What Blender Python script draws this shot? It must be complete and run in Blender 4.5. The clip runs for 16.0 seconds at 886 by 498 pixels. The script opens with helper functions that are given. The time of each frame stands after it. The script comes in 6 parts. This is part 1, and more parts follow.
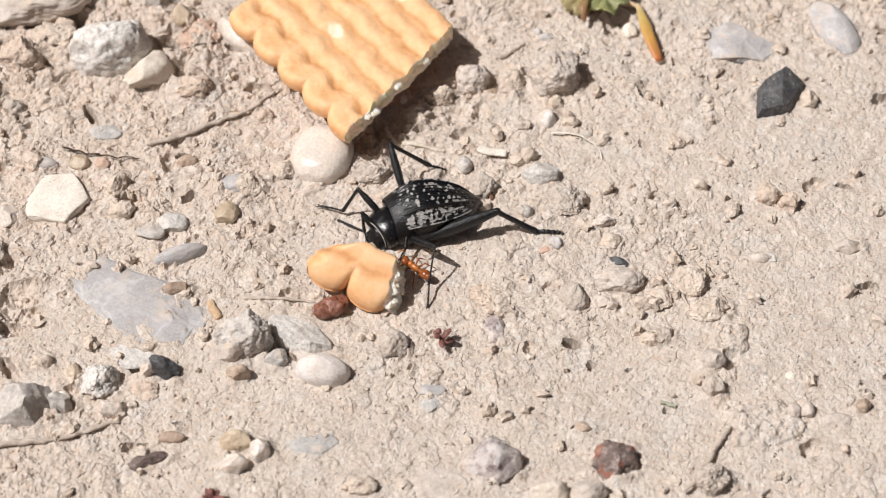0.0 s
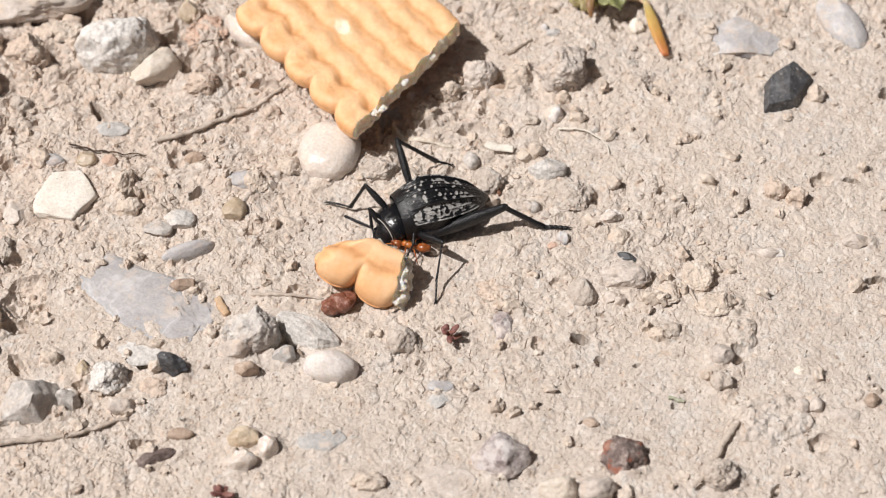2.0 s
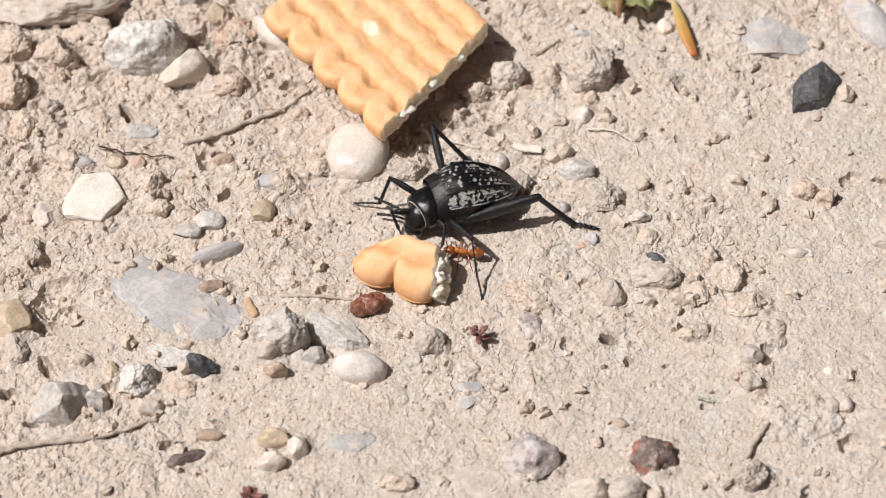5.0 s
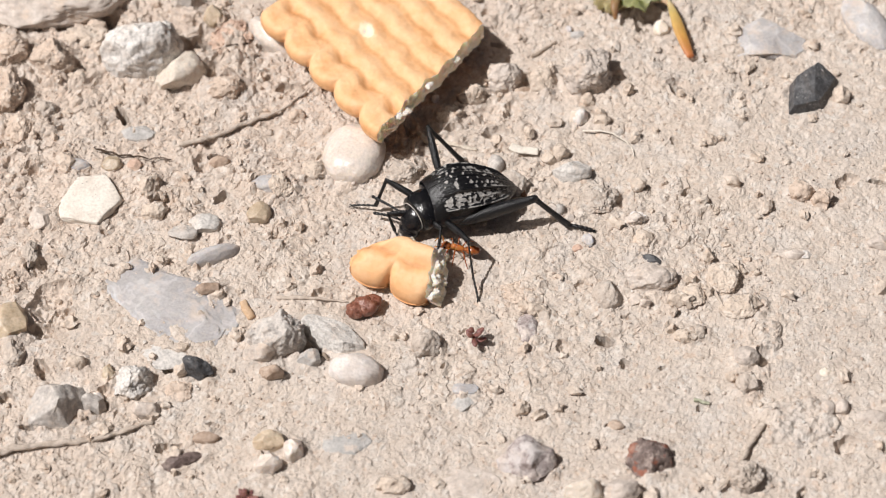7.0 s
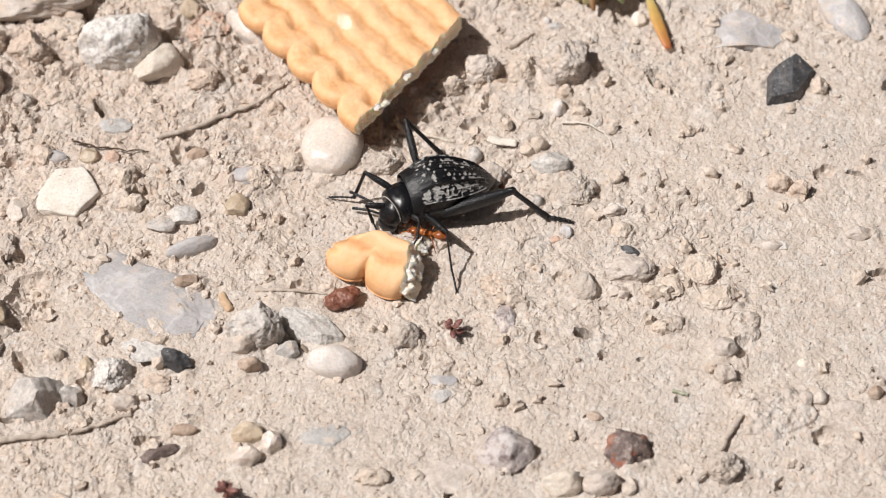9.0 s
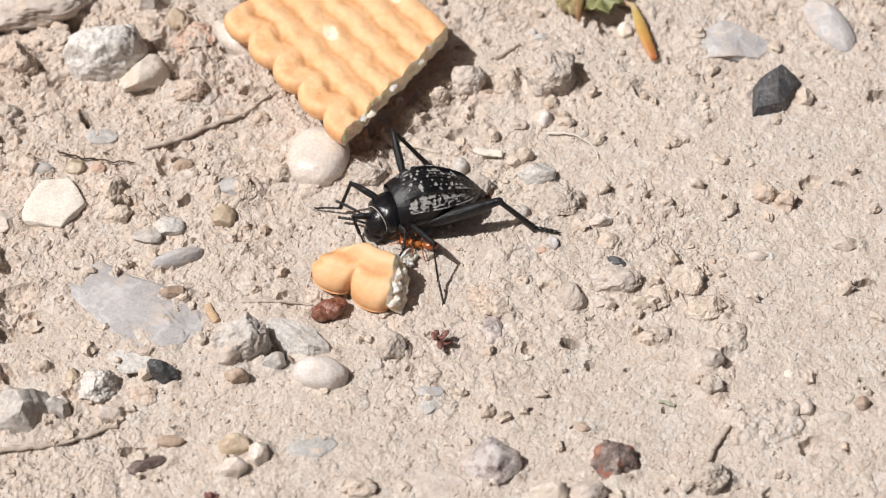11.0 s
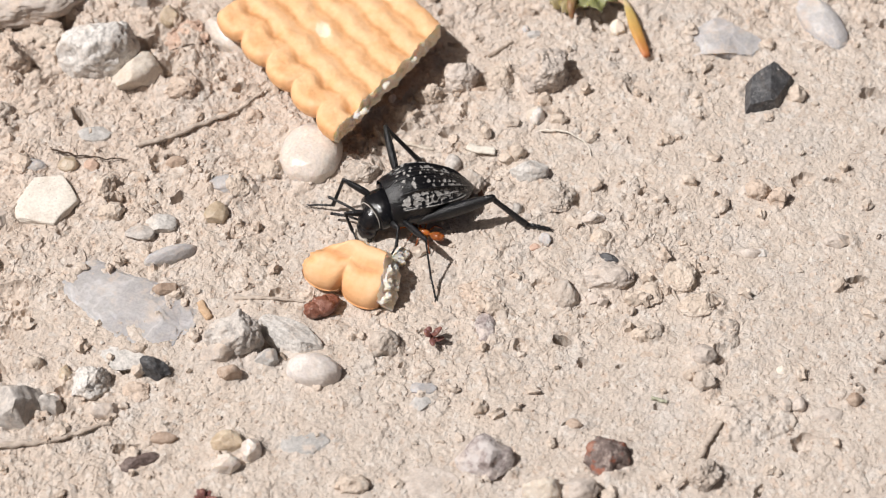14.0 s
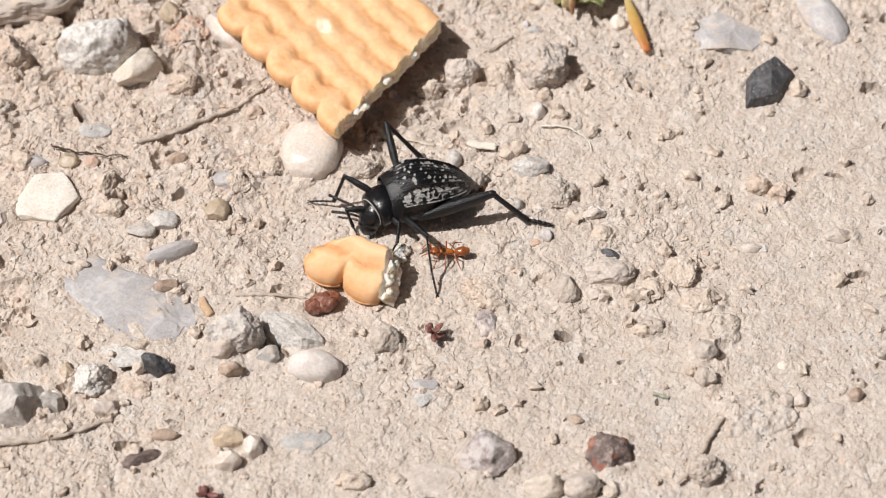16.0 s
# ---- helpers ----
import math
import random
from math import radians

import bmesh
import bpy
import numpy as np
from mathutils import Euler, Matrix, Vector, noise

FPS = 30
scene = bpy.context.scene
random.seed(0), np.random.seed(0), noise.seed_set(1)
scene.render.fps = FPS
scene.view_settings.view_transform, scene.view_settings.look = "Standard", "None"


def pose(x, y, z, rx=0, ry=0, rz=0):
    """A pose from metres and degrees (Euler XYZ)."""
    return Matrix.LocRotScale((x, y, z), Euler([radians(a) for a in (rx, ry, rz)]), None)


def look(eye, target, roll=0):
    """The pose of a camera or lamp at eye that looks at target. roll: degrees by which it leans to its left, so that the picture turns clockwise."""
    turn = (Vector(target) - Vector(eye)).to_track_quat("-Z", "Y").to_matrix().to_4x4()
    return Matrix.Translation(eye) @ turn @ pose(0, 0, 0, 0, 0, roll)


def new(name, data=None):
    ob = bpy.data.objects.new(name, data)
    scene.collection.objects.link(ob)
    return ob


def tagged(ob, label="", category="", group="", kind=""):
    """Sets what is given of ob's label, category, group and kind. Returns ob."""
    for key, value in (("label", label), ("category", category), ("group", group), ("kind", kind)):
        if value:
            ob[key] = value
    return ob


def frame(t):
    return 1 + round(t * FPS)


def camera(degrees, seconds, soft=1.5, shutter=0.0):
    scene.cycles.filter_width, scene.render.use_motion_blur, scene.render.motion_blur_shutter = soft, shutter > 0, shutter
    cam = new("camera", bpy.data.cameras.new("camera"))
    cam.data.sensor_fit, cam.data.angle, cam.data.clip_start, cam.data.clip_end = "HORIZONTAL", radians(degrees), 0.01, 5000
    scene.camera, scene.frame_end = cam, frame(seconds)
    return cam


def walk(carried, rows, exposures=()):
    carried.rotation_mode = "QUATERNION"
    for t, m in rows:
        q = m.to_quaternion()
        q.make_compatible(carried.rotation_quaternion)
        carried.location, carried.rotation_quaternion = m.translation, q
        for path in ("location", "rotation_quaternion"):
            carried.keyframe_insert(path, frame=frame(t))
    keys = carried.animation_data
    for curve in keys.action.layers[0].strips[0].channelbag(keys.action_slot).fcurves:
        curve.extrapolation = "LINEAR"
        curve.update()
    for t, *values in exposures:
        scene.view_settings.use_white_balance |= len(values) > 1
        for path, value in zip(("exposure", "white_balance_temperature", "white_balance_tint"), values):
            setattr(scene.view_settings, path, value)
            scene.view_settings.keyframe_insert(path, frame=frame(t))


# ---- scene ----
# ---- camera ----
cam = camera(20.0, 16.0, soft=1.1)
cam.data.dof.use_dof = True
cam.data.dof.focus_distance = 0.315
cam.data.dof.aperture_fstop = 28.0
ROWS = [
    (0.0, 0.00000, -0.19578, 0.25059, 38.000, -0.000, 0.000),
    (0.5, 0.00094, -0.19579, 0.25054, 37.978, 0.150, 0.022),
    (1.0, -0.00069, -0.19578, 0.25063, 37.907, -0.093, -0.189),
    (1.5, 0.00008, -0.19575, 0.25056, 37.907, 0.146, -0.049),
    (2.0, -0.00011, -0.19569, 0.25050, 37.904, 0.226, -0.040),
    (2.5, -0.00030, -0.19588, 0.25045, 37.950, 0.367, 0.071),
    (3.0, 0.00031, -0.19591, 0.25035, 37.945, 0.569, 0.197),
    (3.5, -0.00011, -0.19608, 0.25020, 37.967, 0.644, 0.185),
    (4.0, -0.00040, -0.19586, 0.25041, 37.944, 0.757, 0.253),
    (6.5, -0.00013, -0.19583, 0.25044, 37.984, 0.825, 0.163),
    (7.0, 0.00066, -0.19558, 0.25060, 37.947, 0.919, 0.216),
    (7.5, 0.00001, -0.19600, 0.25024, 37.996, 0.764, 0.078),
    (8.0, 0.00072, -0.19562, 0.25048, 37.845, 0.773, 0.100),
    (8.5, 0.00095, -0.19577, 0.25049, 37.820, 0.774, 0.012),
    (9.0, 0.00070, -0.19554, 0.25068, 37.737, 0.603, -0.172),
    (11.5, -0.00010, -0.19547, 0.25058, 38.067, 0.276, -0.488),
    (12.0, 0.00007, -0.19546, 0.25083, 38.114, 0.293, -0.473),
    (12.5, 0.00037, -0.19541, 0.25093, 38.106, 0.345, -0.438),
    (13.0, 0.00093, -0.19593, 0.25044, 38.193, 0.408, -0.401),
    (13.5, 0.00031, -0.19539, 0.25097, 37.986, 0.241, -0.515),
    (14.0, 0.00050, -0.19602, 0.25039, 38.014, 0.241, -0.538),
    (14.5, 0.00092, -0.19580, 0.25071, 37.890, 0.221, -0.627),
    (15.0, 0.00059, -0.19592, 0.25047, 37.912, 0.193, -0.623),
    (15.5, 0.00114, -0.19606, 0.25026, 37.974, 0.326, -0.527),
    (16.0, 0.00029, -0.19546, 0.25081, 37.795, 0.316, -0.661),
]
walk(cam, [(t, pose(x, y, z, rx, ry, rz)) for t, x, y, z, rx, ry, rz in ROWS])

# ---- light ----
SUN_ELEVATION, SUN_FROM = 58.0, 192.0   # degrees; the side the sun stands on, counted from +x
world = bpy.data.worlds.new("sky")
scene.world = world
world.use_nodes = True
sky = world.node_tree.nodes.new("ShaderNodeTexSky")
sky.sky_type, sky.sun_disc = "NISHITA", False
sky.air_density, sky.dust_density, sky.ozone_density = 0.2, 5.0, 0.1
sky.sun_elevation, sky.sun_rotation = radians(SUN_ELEVATION), radians(90 - SUN_FROM)
background = world.node_tree.nodes["Background"]
haze = world.node_tree.nodes.new("ShaderNodeMix")   # dusty summer haze warms the sky's light
haze.data_type, haze.blend_type = "RGBA", "MULTIPLY"
haze.inputs[0].default_value, haze.inputs[7].default_value = 1.0, (1.0, 0.96, 0.90, 1)
world.node_tree.links.new(sky.outputs[0], haze.inputs[6])
world.node_tree.links.new(haze.outputs[2], background.inputs[0])
background.inputs[1].default_value = 0.047
sun = new("sun", bpy.data.lights.new("sun", "SUN"))
sun.data.energy, sun.data.angle, sun.data.color = 4.9, radians(0.53), (1.0, 0.975, 0.962)
a, e = radians(SUN_FROM), radians(SUN_ELEVATION)
sun.matrix_world = look((math.cos(a) * math.cos(e), math.sin(a) * math.cos(e), math.sin(e)), (0, 0, 0))
scene.view_settings.exposure = -0.09

MM = 0.001


# ---- material tools ----
class Nodes:
    """A node material with its principled shader and short calls for the nodes used here."""

    def __init__(self, name, roughness=0.8, specular=0.3):
        self.m = bpy.data.materials.new(name)
        self.m.use_nodes = True
        self.t = self.m.node_tree
        self.p = self.t.nodes["Principled BSDF"]
        self.p.inputs["Roughness"].default_value = roughness
        self.p.inputs["Specular IOR Level"].default_value = specular
        self.co = self.t.nodes.new("ShaderNodeTexCoord").outputs["Object"]
        self.info = None

    def put(self, socket, value):
        if hasattr(value, "default_value") or hasattr(value, "is_linked"):
            self.t.links.new(value, socket)
        else:
            socket.default_value = value

    def shift(self):
        """Object coordinates moved by the object's own random number."""
        n = self.t.nodes.new("ShaderNodeObjectInfo")
        v = self.t.nodes.new("ShaderNodeVectorMath")
        self.info = n.outputs["Random"]
        self.t.links.new(self.co, v.inputs[0])
        self.t.links.new(n.outputs["Random"], v.inputs[1])
        self.co = v.outputs[0]
        return self

    def noise(self, mm, detail=4.0, rough=0.6, co=None, distortion=0.0):
        n = self.t.nodes.new("ShaderNodeTexNoise")
        n.inputs["Scale"].default_value = 1000.0 / mm
        n.inputs["Detail"].default_value = detail
        n.inputs["Roughness"].default_value = rough
        n.inputs["Distortion"].default_value = distortion
        self.t.links.new(co or self.co, n.inputs["Vector"])
        return n.outputs["Fac"]

    def cells(self, mm, feature="F1", out="Distance"):
        n = self.t.nodes.new("ShaderNodeTexVoronoi")
        n.feature = feature
        n.inputs["Scale"].default_value = 1000.0 / mm
        self.t.links.new(self.co, n.inputs["Vector"])
        return n.outputs[out]

    def ramp(self, fac, *stops):
        n = self.t.nodes.new("ShaderNodeValToRGB")
        while len(n.color_ramp.elements) < len(stops):
            n.color_ramp.elements.new(0.5)
        for el, (at, c) in zip(n.color_ramp.elements, stops):
            el.position = at
            el.color = (*c, 1) if isinstance(c, tuple) else (c, c, c, 1)
        self.put(n.inputs[0], fac)
        return n.outputs[0]

    def mix(self, fac, a, b, kind="MIX"):
        n = self.t.nodes.new("ShaderNodeMix")
        n.data_type, n.blend_type = "RGBA", kind
        for socket, value in ((n.inputs[0], fac), (n.inputs[6], a), (n.inputs[7], b)):
            self.put(socket, (*value, 1) if isinstance(value, tuple) and len(value) == 3 else value)
        return n.outputs[2]

    def maths(self, op, a, b=0.0):
        n = self.t.nodes.new("ShaderNodeMath")
        n.operation = op
        self.put(n.inputs[0], a)
        self.put(n.inputs[1], b)
        return n.outputs[0]

    def attribute(self, name):
        n = self.t.nodes.new("ShaderNodeAttribute")
        n.attribute_name = name
        return n.outputs["Fac"]

    def colour(self, value):
        self.put(self.p.inputs["Base Color"], (*value, 1) if isinstance(value, tuple) else value)
        return self

    def bump(self, height, mm, strength=1.0):
        n = self.t.nodes.new("ShaderNodeBump")
        n.inputs["Distance"].default_value = mm * MM
        n.inputs["Strength"].default_value = strength
        self.put(n.inputs["Height"], height)
        if self.p.inputs["Normal"].is_linked:
            self.t.links.new(self.p.inputs["Normal"].links[0].from_socket, n.inputs["Normal"])
        self.t.links.new(n.outputs[0], self.p.inputs["Normal"])
        return self

    def soft(self, weight, mm, radius=(1.0, 0.8, 0.6)):
        self.p.inputs["Subsurface Weight"].default_value = weight
        self.p.inputs["Subsurface Scale"].default_value = mm * MM
        self.p.inputs["Subsurface Radius"].default_value = radius
        return self


def soil_material(name, tint=(1.0, 1.0, 1.0)):
    n = Nodes(name, 0.95, 0.12)
    xyz = n.t.nodes.new("ShaderNodeSeparateXYZ")
    n.t.links.new(n.co, xyz.inputs[0])
    # soil tone drifts from darker grey in the south-east to brighter pink north-west
    soil_drift = n.maths("ADD", n.maths("MULTIPLY", n.maths("SINE", n.maths("SUBTRACT", n.maths("MULTIPLY", xyz.outputs[1], 16.0), n.maths("MULTIPLY", xyz.outputs[0], 14.5))), 0.31), n.noise(26, 4))
    big = n.ramp(soil_drift, (0.15, (0.475, 0.433, 0.395)), (0.5, (0.53, 0.465, 0.408)), (0.95, (0.585, 0.48, 0.408)))
    mid = n.ramp(n.noise(2.2, 6, 0.7), (0.30, (0.43, 0.345, 0.28)), (0.5, (0.545, 0.460, 0.388)), (0.72, (0.65, 0.58, 0.515)))
    c = n.mix(0.55, big, mid)
    ash = n.ramp(n.noise(7.0, 5, 0.65, distortion=0.5), (0.50, 0.0), (0.66, 0.55))
    c = n.mix(ash, c, (0.53, 0.49, 0.455))
    fleck = n.ramp(n.noise(0.8, 3, 0.6), (0.64, 0.0), (0.70, 0.5))
    c = n.mix(fleck, c, (0.36, 0.25, 0.18))
    grain = n.ramp(n.cells(0.30, out="Color"), (0.0, 0.80), (0.35, 1.0), (0.7, 1.03), (1.0, 1.20))
    c = n.mix(0.8, c, grain, "MULTIPLY")
    tint_of = n.t.nodes.new("ShaderNodeSeparateColor")   # single grains of other rock: white, grey, rusty
    n.t.links.new(n.cells(0.62, out="Color"), tint_of.inputs[0])
    c = n.mix(n.ramp(tint_of.outputs[0], (0.90, 0.0), (0.93, 0.38)), c, (0.66, 0.63, 0.59))
    c = n.mix(n.ramp(tint_of.outputs[1], (0.93, 0.0), (0.95, 0.30)), c, (0.38, 0.355, 0.335))
    c = n.mix(n.ramp(tint_of.outputs[2], (0.94, 0.0), (0.96, 0.28)), c, (0.50, 0.35, 0.25))
    dark = n.ramp(n.noise(0.45, 4, 0.75), (0.30, 0.55), (0.45, 1.0))
    c = n.mix(0.6, c, dark, "MULTIPLY")
    c = n.mix(1.0, c, tint, "MULTIPLY")
    n.colour(c)
    n.bump(n.noise(0.30, 4, 0.75), 0.08, 0.8)
    n.bump(n.cells(0.26), 0.08, 0.6)
    return n.m


def stone_material(name, dark, mid, pale, mm=2.0, rough=0.85, spec=0.3, bump=0.22, dust_fleck=0.45, soft=0.0, speck=None, vein=None, dots=None):
    """Stone in three tones, with grain, an odd speck and soil dust in patches."""
    n = Nodes(name, rough, spec).shift()
    c = n.ramp(n.noise(mm, 6, 0.7), (0.32, dark), (0.5, mid), (0.68, pale))
    fine = n.ramp(n.noise(0.35, 3, 0.7), (0.3, 0.72), (0.6, 1.12))
    c = n.mix(0.6, c, fine, "MULTIPLY")
    if speck:
        c = n.mix(n.ramp(n.noise(1.9, 4, 0.6), (0.51, 0.0), (0.58, 1.0)), c, speck)
    if dots:
        c = n.mix(n.ramp(n.noise(0.30, 2, 0.5), (0.70, 0.0), (0.74, 0.9)), c, dots)
    if vein:
        line = n.maths("ABSOLUTE", n.maths("SUBTRACT", n.noise(6.0, 4, 0.55, distortion=0.3), 0.5))
        c = n.mix(n.ramp(line, (0.0, 0.5), (0.03, 0.14), (0.12, 0.0)), c, vein)
    tone = n.ramp(n.info, (0.0, 0.88), (1.0, 1.1))
    c = n.mix(1.0, c, tone, "MULTIPLY")
    patch = n.ramp(n.noise(2.8, 5, 0.7), (0.52, 0.0), (0.66, 1.0))
    c = n.mix(n.mix(1.0, patch, (dust_fleck, dust_fleck, dust_fleck), "MULTIPLY"), c, (0.60, 0.49, 0.40))
    n.colour(c)
    n.bump(n.noise(mm * 0.4, 6, 0.8), bump * 0.8, 0.8)
    n.bump(n.noise(0.25, 3, 0.7), bump * 0.25, 0.6)
    if soft:
        n.soft(soft, 1.2)
    return n.m


SOIL = soil_material("dry soil")
CLOD = soil_material("soil clod", (1.08, 1.06, 1.03))
CLOD_GREY = soil_material("grey soil clod", (0.92, 0.925, 0.93))
CLOD_PINK = soil_material("pinkish soil clod", (1.06, 1.0, 0.955))
LIME = stone_material("grey limestone", (0.33, 0.305, 0.285), (0.51, 0.47, 0.435), (0.64, 0.60, 0.555), 1.0, bump=0.15, dust_fleck=0.6)
PALE = stone_material("pale limestone", (0.43, 0.37, 0.325), (0.56, 0.49, 0.435), (0.66, 0.595, 0.54), 1.6, bump=0.12, dust_fleck=0.85)
LIME_PALE = stone_material("speckled grey limestone", (0.48, 0.455, 0.43), (0.62, 0.59, 0.555), (0.71, 0.68, 0.645), 0.7, bump=0.10, dust_fleck=0.4)
WHITE = stone_material("cream white pebble", (0.69, 0.62, 0.57), (0.76, 0.70, 0.655), (0.79, 0.735, 0.70), 4.0, 0.6, 0.35, 0.05, 0.06, 0.2)
SHARD = stone_material("purplish brown shard", (0.10, 0.072, 0.064), (0.17, 0.125, 0.112), (0.30, 0.24, 0.215), 1.6, 0.6, 0.4, 0.12, 0.35)
CREAM = stone_material("cream pebble", (0.60, 0.51, 0.42), (0.69, 0.61, 0.52), (0.74, 0.67, 0.59), 4.0, 0.65, 0.35, 0.09, 0.25, 0.2)
MILK = stone_material("milky quartz pebble", (0.545, 0.465, 0.405), (0.635, 0.565, 0.505), (0.69, 0.63, 0.57), 5.0, 0.34, 0.5, 0.025, 0.18, 0.4)
QUARTZ = stone_material("grey quartz", (0.375, 0.355, 0.352), (0.43, 0.41, 0.407), (0.51, 0.488, 0.48), 4.0, 0.55, 0.35, 0.05, 0.55, 0.4, vein=(0.70, 0.68, 0.67))
BLUE = stone_material("blue grey stone", (0.35, 0.338, 0.325), (0.445, 0.428, 0.41), (0.54, 0.515, 0.49), 1.6, 0.75, 0.3, 0.14, 0.85)
CHIP = stone_material("white shell-like chip", (0.60, 0.535, 0.465), (0.69, 0.635, 0.565), (0.73, 0.685, 0.625), 3.0, 0.85, 0.2, 0.04, 0.12, dots=(0.12, 0.10, 0.085))
SLATE = stone_material("black slate", (0.040, 0.040, 0.043), (0.070, 0.070, 0.074), (0.15, 0.15, 0.153), 1.2, 0.5, 0.4, 0.09, 0.14, dots=(0.55, 0.53, 0.50))
AMBER = stone_material("amber brown pebble", (0.36, 0.275, 0.185), (0.48, 0.385, 0.28), (0.57, 0.485, 0.38), 2.2, 0.4, 0.4, 0.07, 0.25, 0.2)
BROWN = stone_material("pinkish brown pebble", (0.30, 0.21, 0.15), (0.42, 0.32, 0.25), (0.54, 0.44, 0.36), 2.2, 0.75, 0.3, 0.09, 0.3)
RED = stone_material("dark red jasper", (0.085, 0.066, 0.062), (0.18, 0.135, 0.12), (0.44, 0.37, 0.33), 1.2, 0.7, 0.35, 0.16, 0.3, 0.0, (0.26, 0.10, 0.065))
BRICK = stone_material("brick red crumb", (0.44, 0.29, 0.225), (0.52, 0.375, 0.295), (0.58, 0.455, 0.37), 1.8, 0.9, 0.2, 0.12, 0.5)
MAUVE = stone_material("mauve grey stone", (0.25, 0.20, 0.19), (0.43, 0.37, 0.355), (0.66, 0.61, 0.59), 1.4, 0.7, 0.35, 0.2, 0.45, speck=(0.62, 0.57, 0.55))


# ---- mesh tools ----
def add(bm, name, material, parent=None, label="", smooth=True):
    """Links a bmesh as one mesh object, under parent if given."""
    data = bpy.data.meshes.new(name)
    for f in bm.faces:
        f.smooth = smooth
    bm.to_mesh(data)
    bm.free()
    for m in material if isinstance(material, tuple) else (material,):
        data.materials.append(m)
    ob = new(name, data)
    if parent:
        ob.parent = parent
    if label:
        ob["label"] = label
    return ob


def part(name, bm, material, parent, label="", smooth=True):
    return add(bm, name, material, parent, label, smooth)


def empty(name, m, label, category, group="", kind=""):
    ob = new(name)
    ob.empty_display_size = 0.002
    ob.matrix_basis = m
    return tagged(ob, label, category, group, kind)


def tube(bm, points, radii, sides=8, flat=1.0, cap=True):
    """A tapering tube through points (mm), each with its radius; flat squeezes it across."""
    pts = [Vector(p) * MM for p in points]
    rings, up = [], Vector((0.02, 0.05, 1))
    for i, p in enumerate(pts):
        way = (pts[min(i + 1, len(pts) - 1)] - pts[max(i - 1, 0)]).normalized()
        side = way.cross(up)
        if side.length < 0.05:
            side = way.cross(Vector((1, 0, 0)))
        side.normalize()
        top = side.cross(way).normalized()
        r = radii[i] * MM
        rings.append([bm.verts.new(p + (side * math.cos(k * math.tau / sides) * flat + top * math.sin(k * math.tau / sides)) * r) for k in range(sides)])
    for a, b in zip(rings, rings[1:]):
        for k in range(sides):
            bm.faces.new((a[k], a[(k + 1) % sides], b[(k + 1) % sides], b[k]))
    if cap:
        bm.faces.new(rings[0][::-1])
        bm.faces.new(rings[-1])
    return bm


def bent(points, steps=6, wobble=0.0, seed=0):
    """A smooth line through points (mm), with a little wobble."""
    rnd = random.Random(seed)
    pts = [Vector(p) for p in points]
    pts = [2 * pts[0] - pts[1]] + pts + [2 * pts[-1] - pts[-2]]
    out = []
    for i in range(1, len(pts) - 2):
        a, b, c, d = pts[i - 1:i + 3]
        for k in range(steps + (i == len(pts) - 3)):
            s = k / steps
            v = 0.5 * (2 * b + (c - a) * s + (2 * a - 5 * b + 4 * c - d) * s * s + (3 * b - a - 3 * c + d) * s ** 3)
            out.append(v + Vector((rnd.uniform(-1, 1), rnd.uniform(-1, 1), rnd.uniform(-1, 1) * 0.4)) * wobble)
    return out


def ball(bm, centre, radii, m=None, level=3):
    """An ellipsoid (mm), turned by m."""
    made = bmesh.ops.create_icosphere(bm, subdivisions=level, radius=1.0)["verts"]
    for v in made:
        p = Vector((v.co.x * radii[0], v.co.y * radii[1], v.co.z * radii[2]))
        v.co = ((m @ p if m else p) + Vector(centre)) * MM
    return made


# ---- ground: one sheet, fine where the camera looks ----
def value_noise(x, y, size, seed):
    """Smooth noise in -1..1 over arrays of mm, with features of that size."""
    table = np.random.RandomState(seed).uniform(-1, 1, (256, 256))
    u, v = x / size, y / size
    i, j = np.floor(u).astype(int), np.floor(v).astype(int)
    fu, fv = u - i, v - j
    fu, fv = fu * fu * (3 - 2 * fu), fv * fv * (3 - 2 * fv)
    g = lambda p, q: table[p % 256, q % 256]
    return (g(i, j) * (1 - fu) + g(i + 1, j) * fu) * (1 - fv) + (g(i, j + 1) * (1 - fu) + g(i + 1, j + 1) * fu) * fv


def layered(x, y, size, octaves, seed, gain=0.5):
    return sum(value_noise(x + 31.7 * k, y - 17.3 * k, size / 2 ** k, seed + k) * gain ** k for k in range(octaves))


def crumble(x, y):
    """Rounded crumbs with sharp creases between them, at four sizes (mm)."""
    u, v = x + 0.5 * value_noise(x, y, 1.7, 91) + 0.22 * value_noise(x, y, 0.7, 94), y + 0.5 * value_noise(x, y, 1.7, 92) + 0.22 * value_noise(x, y, 0.7, 95)
    total = 0.0
    for k, (size, lift) in enumerate(((2.6, 0.42), (1.25, 0.26), (0.66, 0.16), (0.40, 0.14))):
        c, s = math.cos(0.7 + 1.1 * k), math.sin(0.7 + 1.1 * k)
        total = total + lift * ((np.abs(value_noise(u * c + v * s, v * c - u * s, size, 101 + k)) + 0.002) ** 0.3 - 0.72)
    return total


